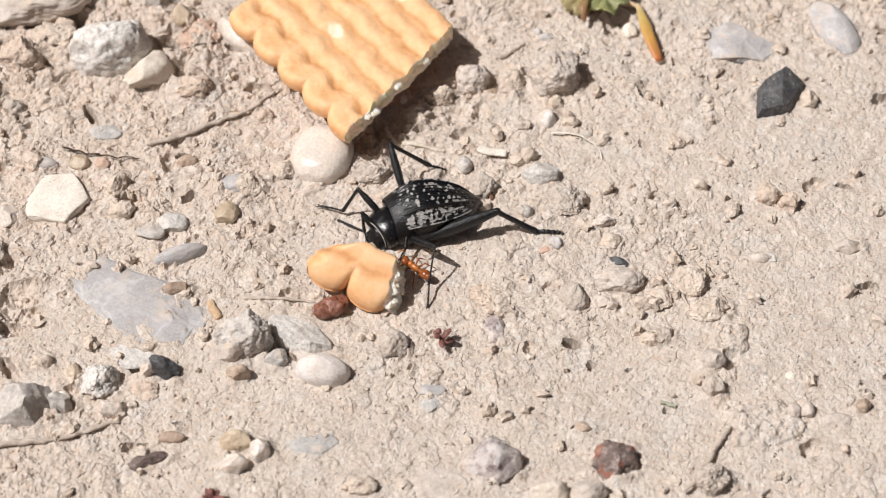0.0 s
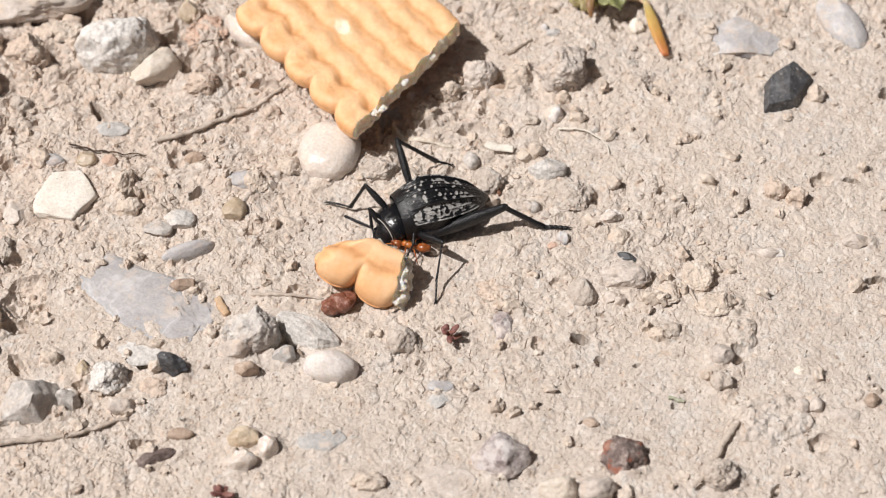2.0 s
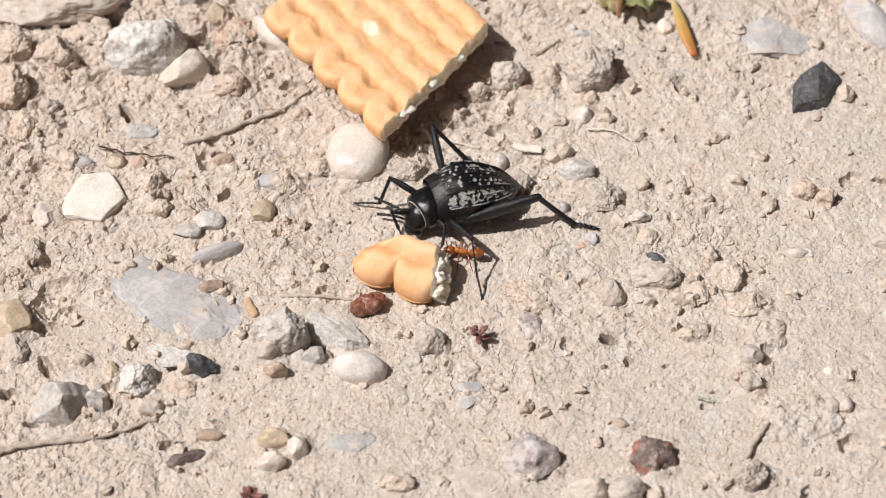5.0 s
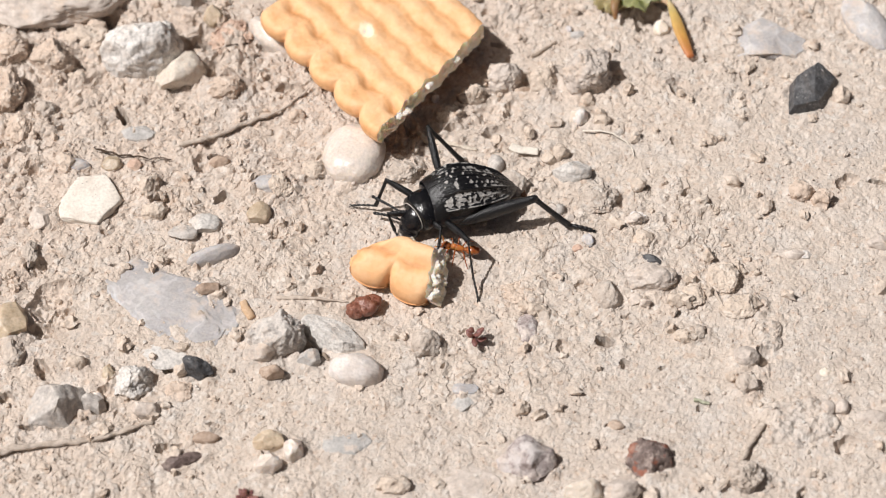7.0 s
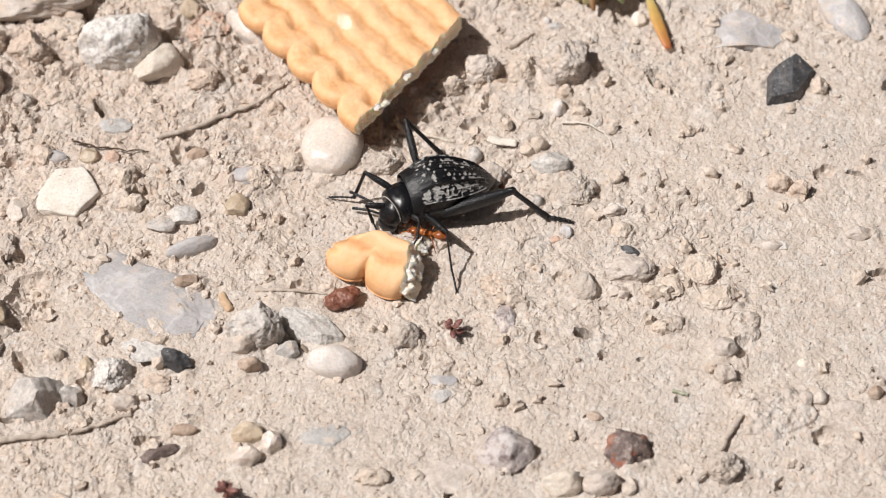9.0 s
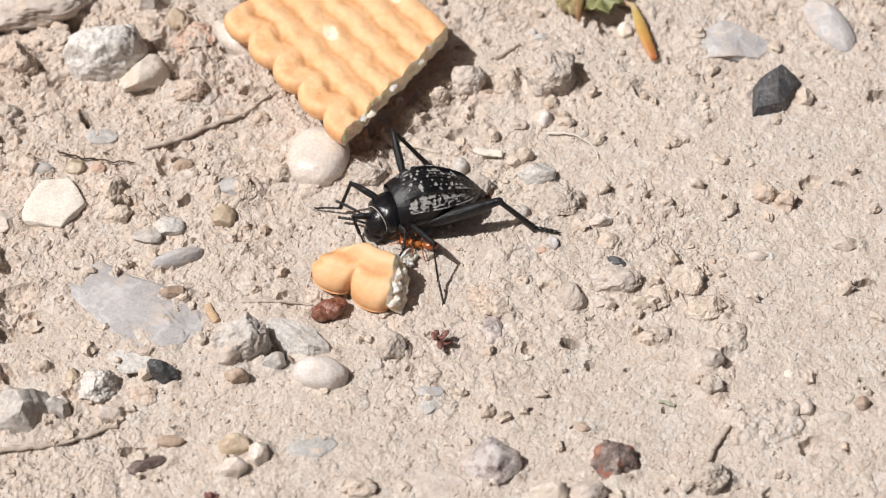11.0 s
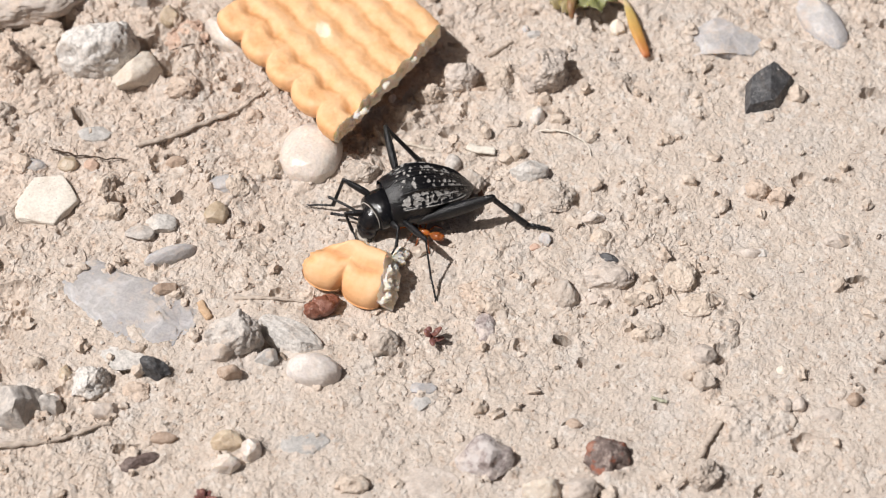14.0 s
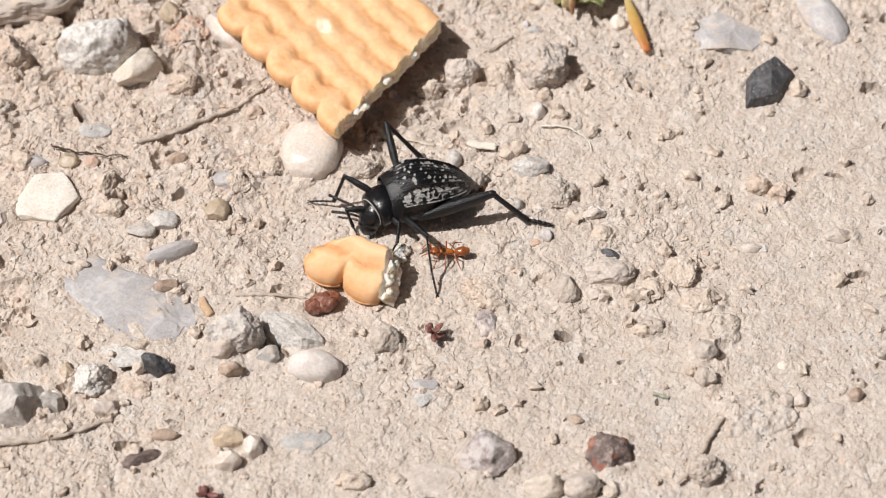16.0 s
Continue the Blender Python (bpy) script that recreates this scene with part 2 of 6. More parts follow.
def plates(x, y, size, seed, lift, slope):
    """Broken crust: cells of about that size (mm), each a flat face at its own height and tilt."""
    rnd = np.random.RandomState(seed)
    jx, jy, top, sx, sy = rnd.uniform(0, 1, (128, 128)), rnd.uniform(0, 1, (128, 128)), rnd.uniform(-1, 1, (128, 128)), rnd.normal(0, 1, (128, 128)), rnd.normal(0, 1, (128, 128))
    u, v = x / size + 0.30 * value_noise(x, y, size * 0.45, seed + 1), y / size + 0.30 * value_noise(x, y, size * 0.45, seed + 2)
    i0, j0 = np.floor(u).astype(int), np.floor(v).astype(int)
    best, h = np.full(x.shape, 9.0), np.zeros(x.shape)
    for di in (-1, 0, 1):
        for dj in (-1, 0, 1):
            i, j = (i0 + di) % 128, (j0 + dj) % 128
            du, dv = u - i0 - di - jx[i, j], v - j0 - dj - jy[i, j]
            d = du * du + dv * dv
            near = d < best
            best = np.where(near, d, best)
            h = np.where(near, lift * top[i, j] + slope * size * (sx[i, j] * du + sy[i, j] * dv) - 0.25 * lift * d, h)
    return h


def grains(x, y, size, seed, fill, tall):
    """Cemented grains of about that size (mm): uneven tilted domes, each with its own girth; fill is the share of places taken."""
    rnd = np.random.RandomState(seed)
    table = lambda lo, hi: rnd.uniform(lo, hi, (256, 256))
    jx, jy, girth, turn, stretch, keep, sx, sy, lift = table(0, 1), table(0, 1), table(0.42, 0.82), table(0, 3.14), table(1.0, 1.7), table(0, 1), table(-0.5, 0.5), table(-0.5, 0.5), table(0.5, 1.25)
    u, v = x / size + 0.20 * value_noise(x, y, size * 0.42, seed + 1), y / size + 0.20 * value_noise(x, y, size * 0.42, seed + 2)
    i0, j0 = np.floor(u).astype(int), np.floor(v).astype(int)
    h = np.zeros(x.shape)
    for di in (-1, 0, 1):
        for dj in (-1, 0, 1):
            i, j = (i0 + di) % 256, (j0 + dj) % 256
            du, dv = u - i0 - di - jx[i, j], v - j0 - dj - jy[i, j]
            c, s = np.cos(turn[i, j]), np.sin(turn[i, j])
            a, b = (du * c + dv * s) / girth[i, j], (dv * c - du * s) * stretch[i, j] / girth[i, j]
            dome = np.clip(1 - (a * a + b * b) ** 1.4, 0, 1) ** 0.6 * girth[i, j] * lift[i, j] * (1 + sx[i, j] * a + sy[i, j] * b)
            h = np.maximum(h, np.where(keep[i, j] < fill, dome, 0.0))
    return h * size * tall


STEP = 0.14
X0, X1, Y0, Y1 = -72.0, 72.0, -46.0, 58.0
FX, FY = np.arange(X0, X1 + STEP / 2, STEP), np.arange(Y0, Y1 + STEP / 2, STEP)
GX, GY = np.meshgrid(FX, FY, indexing="ij")


def roughness_at(x, y):
    """How cloddy the soil is: more to the west and north, smoother on the trodden south-east."""
    return np.clip(0.40 - 0.0022 * x + 0.0060 * y + 0.34 * value_noise(x, y, 15.0, 5), 0.2, 0.85)


def lie_of_land(x, y):
    return 0.55 * layered(x, y, 31.0, 2, 11) + 0.28 * value_noise(x, y, 9.0, 14)


def build_heights():
    rough = roughness_at(GX, GY)
    broken = layered(GX, GY, 1.5, 3, 51, 0.65)
    patch = np.clip(0.9 + 0.7 * value_noise(GX + 40, GY, 7.0, 81) + 0.5 * value_noise(GX, GY, 2.6, 82), 0.3, 1.7)
    h = lie_of_land(GX, GY) + rough * 0.30 * layered(GX, GY, 4.2, 2, 21, 0.6) + crumble(GX, GY) * (0.04 + 0.26 * rough) * patch
    h += (plates(GX, GY, 2.1, 201, 0.20, 0.16) + plates(GX, GY, 1.0, 211, 0.13, 0.20)) * (0.05 + 0.60 * rough) * np.clip(patch, 0.4, 1.3)
    h += grains(GX, GY, 2.7, 301, 0.06 + 0.40 * rough, 0.30) * (0.25 + 0.85 * rough)
    h += grains(GX, GY, 1.35, 311, 0.15 + 0.42 * rough, 0.27) * (0.25 + 0.85 * rough)
    h += grains(GX, GY, 0.78, 321, 0.50, 0.24) * (0.40 + 0.70 * rough)
    h += grains(GX, GY, 0.47, 331, 0.80, 0.27) * (0.75 + 0.35 * rough)
    rnd = np.random.RandomState(3)

    def stamp(x, y, r, lift, squash, turn, sharp):
        i0, i1 = max(int((x - 1.5 * r - X0) / STEP), 0), min(int((x + 1.5 * r - X0) / STEP) + 2, len(FX))
        j0, j1 = max(int((y - 1.5 * r - Y0) / STEP), 0), min(int((y + 1.5 * r - Y0) / STEP) + 2, len(FY))
        if i1 - i0 < 2 or j1 - j0 < 2:
            return
        px, py = GX[i0:i1, j0:j1] - x, GY[i0:i1, j0:j1] - y
        c, s = math.cos(turn), math.sin(turn)
        a, b = px * c + py * s, (py * c - px * s) * squash
        ang = np.arctan2(b, a)
        edge = r * (1 + 0.16 * np.sin(2 * ang + turn * 7) + 0.10 * np.sin(5 * ang + turn * 13))
        d = np.sqrt(a * a + b * b) / edge
        dome = np.clip(1 - d ** sharp, 0, 1) ** 0.6
        h[i0:i1, j0:j1] += lift * dome ** 0.7 * (1 + 0.45 * broken[i0:i1, j0:j1])

    for k in range(1800):
        x, y = rnd.uniform(X0, X1), rnd.uniform(Y0, Y1)
        w = float(roughness_at(np.array(x), np.array(y)))
        r = 0.42 * rnd.uniform(0.02, 1.0) ** -0.38 * (0.75 + 0.4 * w)
        if rnd.uniform() > 0.08 + 0.85 * w:
            continue
        lift = r * rnd.uniform(0.18, 0.46) * min(w + 0.2, 0.9)
        stamp(x, y, r, lift, rnd.uniform(1.0, 1.6), rnd.uniform(0, math.pi), rnd.uniform(2, 5))
    for k in range(450):
        x, y = rnd.uniform(X0, X1), rnd.uniform(Y0, Y1)
        w = float(roughness_at(np.array(x), np.array(y)))
        r = rnd.uniform(0.5, 1.5) * (0.6 + 0.5 * w)
        stamp(x, y, r, -r * rnd.uniform(0.3, 0.8) * min(w, 1.0), rnd.uniform(1.0, 2.4), rnd.uniform(0, math.pi), 2.0)
    for k in range(420):
        x, y = rnd.uniform(X0, X1), rnd.uniform(Y0, Y1)
        w = float(roughness_at(np.array(x), np.array(y)))
        if rnd.uniform() > w ** 1.5:
            continue
        r = rnd.uniform(0.38, 0.7) * rnd.uniform(0.15, 1.0) ** -0.5
        stamp(x, y, r, -r * rnd.uniform(1.0, 1.7), rnd.uniform(1.0, 2.6), rnd.uniform(0, math.pi), 5.0)
    # a few crumbly rises and hollows that stand out; some hollows are added to deepen the shade by rocks
    for x, y, r, lift in ((-10.0, 19.0, 4.0, -1.2), (-4.5, 15.5, 4.2, -1.0), (0.5, 24.0, 5.0, -1.0), (-33.0, 30.0, 6.0, 0.8), (-54.0, 31.0, 5.0, 1.0), (38.0, -27.0, 4.5, 0.9), (35.0, -15.0, 3.0, 0.8), (-53.0, -8.0, 3.2, -1.3),
                          (-56.4, 13.1, 1.6, -1.3), (-51.4, -10.4, 1.9, -1.8), (-55.2, -2.6, 1.6, -1.2), (-35.4, 13.9, 1.5, -1.2), (-20.3, -14.2, 2.6, -2.2), (-37.2, -17.5, 2.2, -1.8), (-45.9, -23.5, 1.8, -1.3), (-40.0, 7.3, 1.6, -1.3), (2.7, 19.3, 1.6, -1.5), (17.9, 7.9, 1.7, -1.3), (35.0, -17.5, 1.4, -1.1), (44.0, -30.2, 1.5, -1.3), (-53.9, 30.1, 2.0, -1.6), (-31.5, 26.3, 1.8, -1.4), (6.5, 28.0, 2.2, -1.6), (10.8, -15.8, 1.2, -0.8), (-6.3, 21.4, 3.0, -1.6), (23.5, 39.2, 2.8, -1.5), (47.9, 10.3, 1.5, -1.0), (-35.6, 35.2, 2.4, -1.5), (-51.0, 39.8, 2.6, -3.0), (-37.6, 34.8, 1.9, -2.4), (-35.1, 29.5, 1.6, -2.2), (-53.3, 30.1, 1.5, -2.0), (-32.0, 26.0, 1.2, -1.6), (-55.7, 39.4, 2.0, -2.4), (-24.7, 26.3, 1.6, -2.0), (-27.9, 28.8, 1.2, -1.4), (-19.9, -14.6, 1.5, -1.6), (-44.8, -21.7, 1.1, -1.6), (-53.7, -12.7, 1.6, -1.8), (4.9, 23.8, 1.4, -1.6), (19.3, 28.8, 1.3, -1.4)):
        stamp(x, y, r, lift, 1.2, x, 2.0)
    return h


HEIGHTS = build_heights()


def ground_at(x, y):
    """Height of the soil (mm) at a place (mm), averaged over a small patch."""
    i, j = int(round((x - X0) / STEP)), int(round((y - Y0) / STEP))
    i, j = min(max(i, 2), len(FX) - 3), min(max(j, 2), len(FY) - 3)
    return float(HEIGHTS[i - 2:i + 3, j - 2:j + 3].mean())


def build_ground():
    grow = STEP * np.cumsum(1.26 ** np.arange(1, 56))
    xs = np.concatenate([X0 - grow[::-1], FX, X1 + grow])
    ys = np.concatenate([Y0 - grow[::-1], FY, Y1 + grow])
    n = len(grow)
    px, py = np.meshgrid(xs, ys, indexing="ij")
    pz = lie_of_land(px, py) + 2.0 * value_noise(px, py, 160.0, 71) + 25.0 * value_noise(px, py, 4000.0, 72)
    far = np.maximum(np.maximum(X0 - px, px - X1), np.maximum(Y0 - py, py - Y1))
    pz = lie_of_land(px, py) + np.clip(far / 200.0, 0, 1) * (pz - lie_of_land(px, py))
    pz[n:-n, n:-n] = HEIGHTS
    co = np.stack([px, py, pz], -1).reshape(-1, 3) * MM
    nx, ny = px.shape
    k = np.arange(nx * ny).reshape(nx, ny)
    quads = np.stack([k[:-1, :-1], k[1:, :-1], k[1:, 1:], k[:-1, 1:]], -1).reshape(-1, 4)
    data = bpy.data.meshes.new("ground")
    data.vertices.add(len(co))
    data.vertices.foreach_set("co", co.ravel())
    data.loops.add(quads.size)
    data.loops.foreach_set("vertex_index", quads.ravel().astype(np.int32))
    data.polygons.add(len(quads))
    data.polygons.foreach_set("loop_start", (np.arange(len(quads)) * 4).astype(np.int32))
    data.polygons.foreach_set("use_smooth", np.zeros(len(quads), bool))
    data.update(calc_edges=True)
    data.materials.append(SOIL)
    tagged(new("ground", data), "dry pale beige crumbly soil with clods and grit", "ground", kind="structure")


def bank(x, y, w, d, turn, rise, seed):
    """Heaps a ragged skirt of soil against a stone of w x d mm."""
    reach = 0.5 * math.hypot(w, d) + 2.0
    i0, i1 = max(int((x - reach - X0) / STEP), 0), min(int((x + reach - X0) / STEP) + 2, len(FX))
    j0, j1 = max(int((y - reach - Y0) / STEP), 0), min(int((y + reach - Y0) / STEP) + 2, len(FY))
    if i1 - i0 < 2 or j1 - j0 < 2:
        return
    gx, gy = GX[i0:i1, j0:j1], GY[i0:i1, j0:j1]
    c, s = math.cos(radians(turn)), math.sin(radians(turn))
    px, py = gx - x, gy - y
    e = np.sqrt(((px * c + py * s) / (0.5 * w)) ** 2 + ((py * c - px * s) / (0.5 * d)) ** 2)
    out = (e - 0.97) * 0.25 * (w + d)
    heap = np.clip(0.10 + 0.9 * value_noise(gx, gy, 2.3, 401 + seed % 7) + 0.35 * value_noise(gx, gy, 0.8, 431), 0, 1.1)
    HEIGHTS[i0:i1, j0:j1] += np.exp(-(out / np.where(out > 0, 0.75, 0.9)) ** 2) * heap * min(0.4 * rise, 0.7)


# ---- stones ----
SEEDS = iter(range(1000))


def stone_mesh(w, d, h, facets=7, lump=0.10, level=0, cuts=(), square=2.0, grain=0.0, hard=0.97, pit=0.0, fine=0.05):
    """A stone w x d mm in plan and h high: a rounded body cut by flat facets, then roughened. cuts: (azimuth, distance, slope) of named facets;
    grain: height (mm) of the cemented grains on it; pit: depth (mm) of its pits; fine: its small unevenness (mm)."""
    seed = next(SEEDS)
    rnd = random.Random(seed * 7 + 3)
    bm = bmesh.new()
    size = max(w, d)
    bmesh.ops.create_icosphere(bm, subdivisions=level or (6 if size > 9 or (size > 4.4 and (grain > 0.1 or pit)) else 5 if size > 2.8 else 4), radius=1.0)
    planes = []
    for k in range(facets):
        az, el = rnd.uniform(0, math.tau), rnd.uniform(-0.5, 1.2)
        planes.append((Vector((math.cos(az) * math.cos(el), math.sin(az) * math.cos(el), math.sin(el))), rnd.uniform(0.66, 0.9)))
    for az, dist, slope in cuts:
        az, el = radians(az), radians(slope)
        planes.append((Vector((math.cos(az) * math.cos(el), math.sin(az) * math.cos(el), math.sin(el))), dist))
    off = Vector((seed * 3.7, seed * 1.3, 0))
    for v in bm.verts:
        p = v.co.copy()
        if square != 2.0:
            p = p / (abs(p.x) ** square + abs(p.y) ** square + abs(p.z) ** square) ** (1 / square)
        for normal, dist in planes:
            over = p.dot(normal) - dist
            if over > 0:
                p -= normal * over * hard
        v.co = p * (1 + noise.fractal(p * 1.7 + off, 0.85, 2.1, 5) * lump + noise.noise(p * 9 + off) * lump * 0.22)
    lo = [min(v.co[k] for v in bm.verts) for k in range(3)]
    hi = [max(v.co[k] for v in bm.verts) for k in range(3)]
    for v in bm.verts:
        v.co = Vector([((v.co[k] - lo[k]) / (hi[k] - lo[k]) - 0.5) * s for k, s in enumerate((w, d, h))])
    bm.normal_update()
    for v in bm.verts:
        q = v.co + off
        r = fine * noise.fractal(q * 1.6, 0.9, 2.1, 3)
        if grain:
            n1 = q / 1.15 + noise.noise_vector(q * 1.3) * 0.22
            r += grain * (2.1 * (0.45 - noise.voronoi(n1)[0][0]) + 1.0 * (0.45 - noise.voronoi(q / 0.52)[0][0]) + 0.6 * (0.45 - noise.voronoi(q / 0.30)[0][0]) + 1.1 * noise.noise(q * 0.7))
        if pit:
            r -= pit * max(0.5 - noise.voronoi(q / 1.5 + noise.noise_vector(q) * 0.3)[0][0], 0.0) ** 0.7 * (0.5 + noise.noise(q * 0.6))
        v.co = v.co + v.normal * r
    for v in bm.verts:
        v.co *= MM
    return bm


def stone(name, x, y, w, d, rise, turn, material, label, category="stone", group="", sink=0.45, smooth=True, **shape):
    """A stone bedded in the soil at x, y (mm) that stands rise mm clear of it."""
    h = rise / (1 - sink)
    tilt = shape.pop("tilt", (0, 0))
    shape.setdefault("fine", 0.012 if material in (MILK, WHITE, QUARTZ, AMBER, CHIP) else 0.05)
    bm = stone_mesh(w, d, h, **shape)
    ob = add(bm, name, material, smooth=smooth)
    spots = [ground_at(x + math.cos(k) * w * 0.3, y + math.sin(k) * d * 0.3) for k in range(6)]
    ob.matrix_basis = pose(x * MM, y * MM, (sum(spots) / 6 + 0.3 * (max(spots) - sum(spots) / 6) + rise - h / 2) * MM, tilt[0], tilt[1], turn)
    bank(x, y, w, d, turn, rise, int(abs(x * 7 + y * 3)))
    groups = {"pebble": "pebbles in the soil", "soil_clod": "soil clods", "rock": "rocks in the soil"}
    return tagged(ob, label, category, group or groups.get(name, ""))


stone("rock", -58.2, 44.3, 22.5, 13.5, 4.2, 8, PALE, "broad pale beige limestone rock half seen", sink=0.3, facets=4, lump=0.10, grain=0.05, pit=0.25, square=2.6, cuts=[(0, 0.62, 84)])
stone("rock", -44.4, 31.7, 11.2, 8.4, 6.4, 20, LIME_PALE, "grey speckled limestone rock beside a cream pebble", facets=3, lump=0.09, square=2.3, grain=0.06, pit=0.3)
stone("pebble", -39.4, 28.7, 7.3, 4.8, 3.4, 33, CREAM, "angular cream pebble leaning on a grey rock", facets=5, lump=0.07, square=2.6)
stone("pebble", -35.3, 38.8, 3.0, 3.2, 2.4, 0, AMBER, "pale yellowish pebble in dry soil", facets=6, lump=0.08)
stone("pebble", -39.5, 42.1, 3.2, 2.4, 2.6, 0, LIME, "small grey pebble in dry soil", facets=8, lump=0.1)
stone("soil_clod", -56.5, 30.7, 6.3, 6.0, 4.0, 0, CLOD_PINK, "crumbly beige clod of soil", category='clod', facets=5, lump=0.16, grain=0.13)
stone("soil_clod", -52.5, 35.4, 6.3, 4.1, 1.6, 0, CLOD, "low crumbly beige clod of soil", category='clod', facets=5, lump=0.16, grain=0.13)
stone("brick_crumb", -32.8, 35.5, 6.0, 6.6, 0.7, 0, BRICK, "weathered brick red crumb set in soil", category='crumb', facets=4, lump=0.3, sink=0.7, grain=0.22)
stone("pebble", -27.1, 35.7, 8.0, 4.4, 2.2, -42, MILK, "pinkish white pebble under the biscuit edge", facets=4, lump=0.08)
stone("pebble", -15.7, 15.2, 7.9, 9.4, 2.8, -14, MILK, "milky quartz pebble beneath the biscuit corner", facets=0, lump=0.03, square=2.35)
stone("soil_clod", 3.9, 29.0, 4.9, 5.2, 3.4, 0, PALE, "crumbly pale clod beside the biscuit", category='clod', facets=4, lump=0.12, grain=0.13)
stone("soil_clod", 15.2, 28.4, 7.0, 6.4, 4.8, 15, PALE, "large pale knobbly clod of earth", category='clod', facets=4, lump=0.12, grain=0.17, square=2.5, sink=0.3)
stone("soil_clod", 9.1, 27.9, 3.9, 3.9, 2.5, 0, CLOD, "small beige clod of soil", category='clod', facets=5, lump=0.16, grain=0.12)
stone("soil_clod", -0.3, 26.0, 4.5, 2.5, 3.0, 0, CLOD, "shaded clod under the biscuit", category='clod', facets=5, lump=0.16, grain=0.12)
stone("soil_clod", -3.6, 22.8, 4.5, 2.4, 2.4, 0, CLOD, "shaded clod under the broken biscuit", category='clod', facets=5, lump=0.16, grain=0.12)
stone("pebble", 13.7, 21.6, 2.5, 2.2, 1.6, 0, CREAM, "small round cream pebble", facets=7, lump=0.07)
stone("soil_clod", 16.8, 20.8, 2.7, 1.7, 1.2, 0, CLOD, "small beige clod of soil", category='clod', facets=5, lump=0.16, grain=0.12)
stone("quartz_stone", 39.1, 35.3, 11.2, 7.6, 1.1, 0, QUARTZ, "flat grey quartz stone bedded in soil", cuts=[(48, 0.66, 8), (128, 0.70, 8), (270, 0.70, 0)], facets=3, lump=0.06, sink=0.6)
stone("quartz_stone", 53.1, 37.6, 10.3, 5.3, 2.0, -64, QUARTZ, "smooth grey quartz pebble", facets=1, lump=0.04)
stone("slate_shard", 44.1, 24.7, 9.6, 6.3, 3.0, 52, SLATE, "sharp black slate shard on the soil", facets=0, lump=0.035, cuts=[(0, 0.62, 8), (62, 0.62, 12), (140, 0.60, 14), (215, 0.60, 8), (285, 0.58, 20), (200, 0.50, 66), (290, 0.5, 52)], square=2.6, grain=0.02)
stone("soil_clod", 48.4, 24.1, 2.5, 2.6, 2.0, 0, CLOD, "small clod beside a slate shard", category='clod', facets=5, lump=0.16, grain=0.12)
stone("flat_stone", -44.2, 19.1, 4.9, 2.7, 0.8, 0, BLUE, "flat blue grey stone bedded in soil", facets=6, lump=0.07, sink=0.6)
stone("flat_stone", -51.8, 13.7, 3.8, 2.0, 0.7, 0, QUARTZ, "flat grey stone bedded in soil", facets=6, lump=0.07, sink=0.6)
stone("pebble", -47.2, 13.9, 2.9, 2.4, 1.0, 0, AMBER, "small amber pebble in soil", facets=7, lump=0.07)
stone("pebble", -44.2, 13.6, 2.0, 1.9, 0.9, 0, BRICK, "small reddish pebble in soil", facets=10, lump=0.08)
stone("white_chip", -49.3, 7.4, 8.1, 8.0, 1.0, 0, CHIP, "flat white chip lying on the soil", cuts=[(35, 0.82, 0), (-40, 0.8, 0), (-100, 0.82, 0), (150, 0.78, 0), (95, 0.78, 0)], facets=0, lump=0.03, sink=0.3, square=3.2)
stone("soil_clod", -41.9, 9.5, 2.8, 4.4, 2.0, 0, CLOD, "upright greyish clod of soil", category='clod', facets=5, lump=0.16, grain=0.12)
stone("soil_clod", -41.0, 5.6, 3.6, 2.6, 1.8, 0, CLOD, "beige clod of soil", category='clod', facets=5, lump=0.16, grain=0.12)
stone("pebble", -33.2, 14.1, 2.9, 2.1, 1.2, 0, BROWN, "small dull pebble in soil", facets=7, lump=0.07)
stone("quartz_stone", -26.8, 10.1, 5.0, 3.0, 1.0, 0, QUARTZ, "flat grey quartz set in soil", facets=6, lump=0.07, sink=0.6)
stone("pebble", -27.6, 5.3, 3.3, 3.2, 1.2, 0, AMBER, "angular amber pebble in dry soil", facets=11, lump=0.05)
stone("pebble", -34.7, 3.7, 4.6, 2.8, 1.1, 0, LIME_PALE, "rounded grey pebble on dry soil", facets=5, lump=0.07)
stone("pebble", -37.1, 2.0, 3.9, 2.3, 0.8, 0, LIME, "streaked pale pebble on dry soil", facets=4, lump=0.06)
stone("pebble", -33.0, -1.4, 7.1, 2.2, 1.8, 18, QUARTZ, "long smooth whitish pebble", facets=0, lump=0.05)
stone("pebble", -55.5, 4.6, 3.2, 3.3, 1.2, 0, PALE, "pale pebble in soil", facets=10, lump=0.08)
stone("quartz_slab", -38.4, -8.8, 20.1, 11.1, 0.5, -32, QUARTZ, "large white-veined grey quartz slab set in soil", facets=9, lump=0.10, sink=0.72, square=2.6, cuts=[(100, 0.7, 10), (250, 0.75, 10)])
stone("quartz_stone", -38.2, -16.1, 6.6, 4.6, 0.35, 0, LIME_PALE, "low grey quartz stone mostly buried in soil", facets=3, lump=0.06, sink=0.7)
stone("pebble", -33.2, -7.0, 3.7, 1.5, 1.4, 0, BROWN, "brown pebble on the quartz slab's edge", facets=10, lump=0.08)
stone("rock", -24.5, -14.7, 7.5, 5.4, 4.6, 0, LIME, "pitted grey rock on dry soil", facets=7, lump=0.12, grain=0.14, pit=0.4)
stone("pebble", -26.3, -17.2, 4.5, 2.1, 2.6, 0, PALE, "pale angular stone under a grey rock", facets=10, lump=0.08)
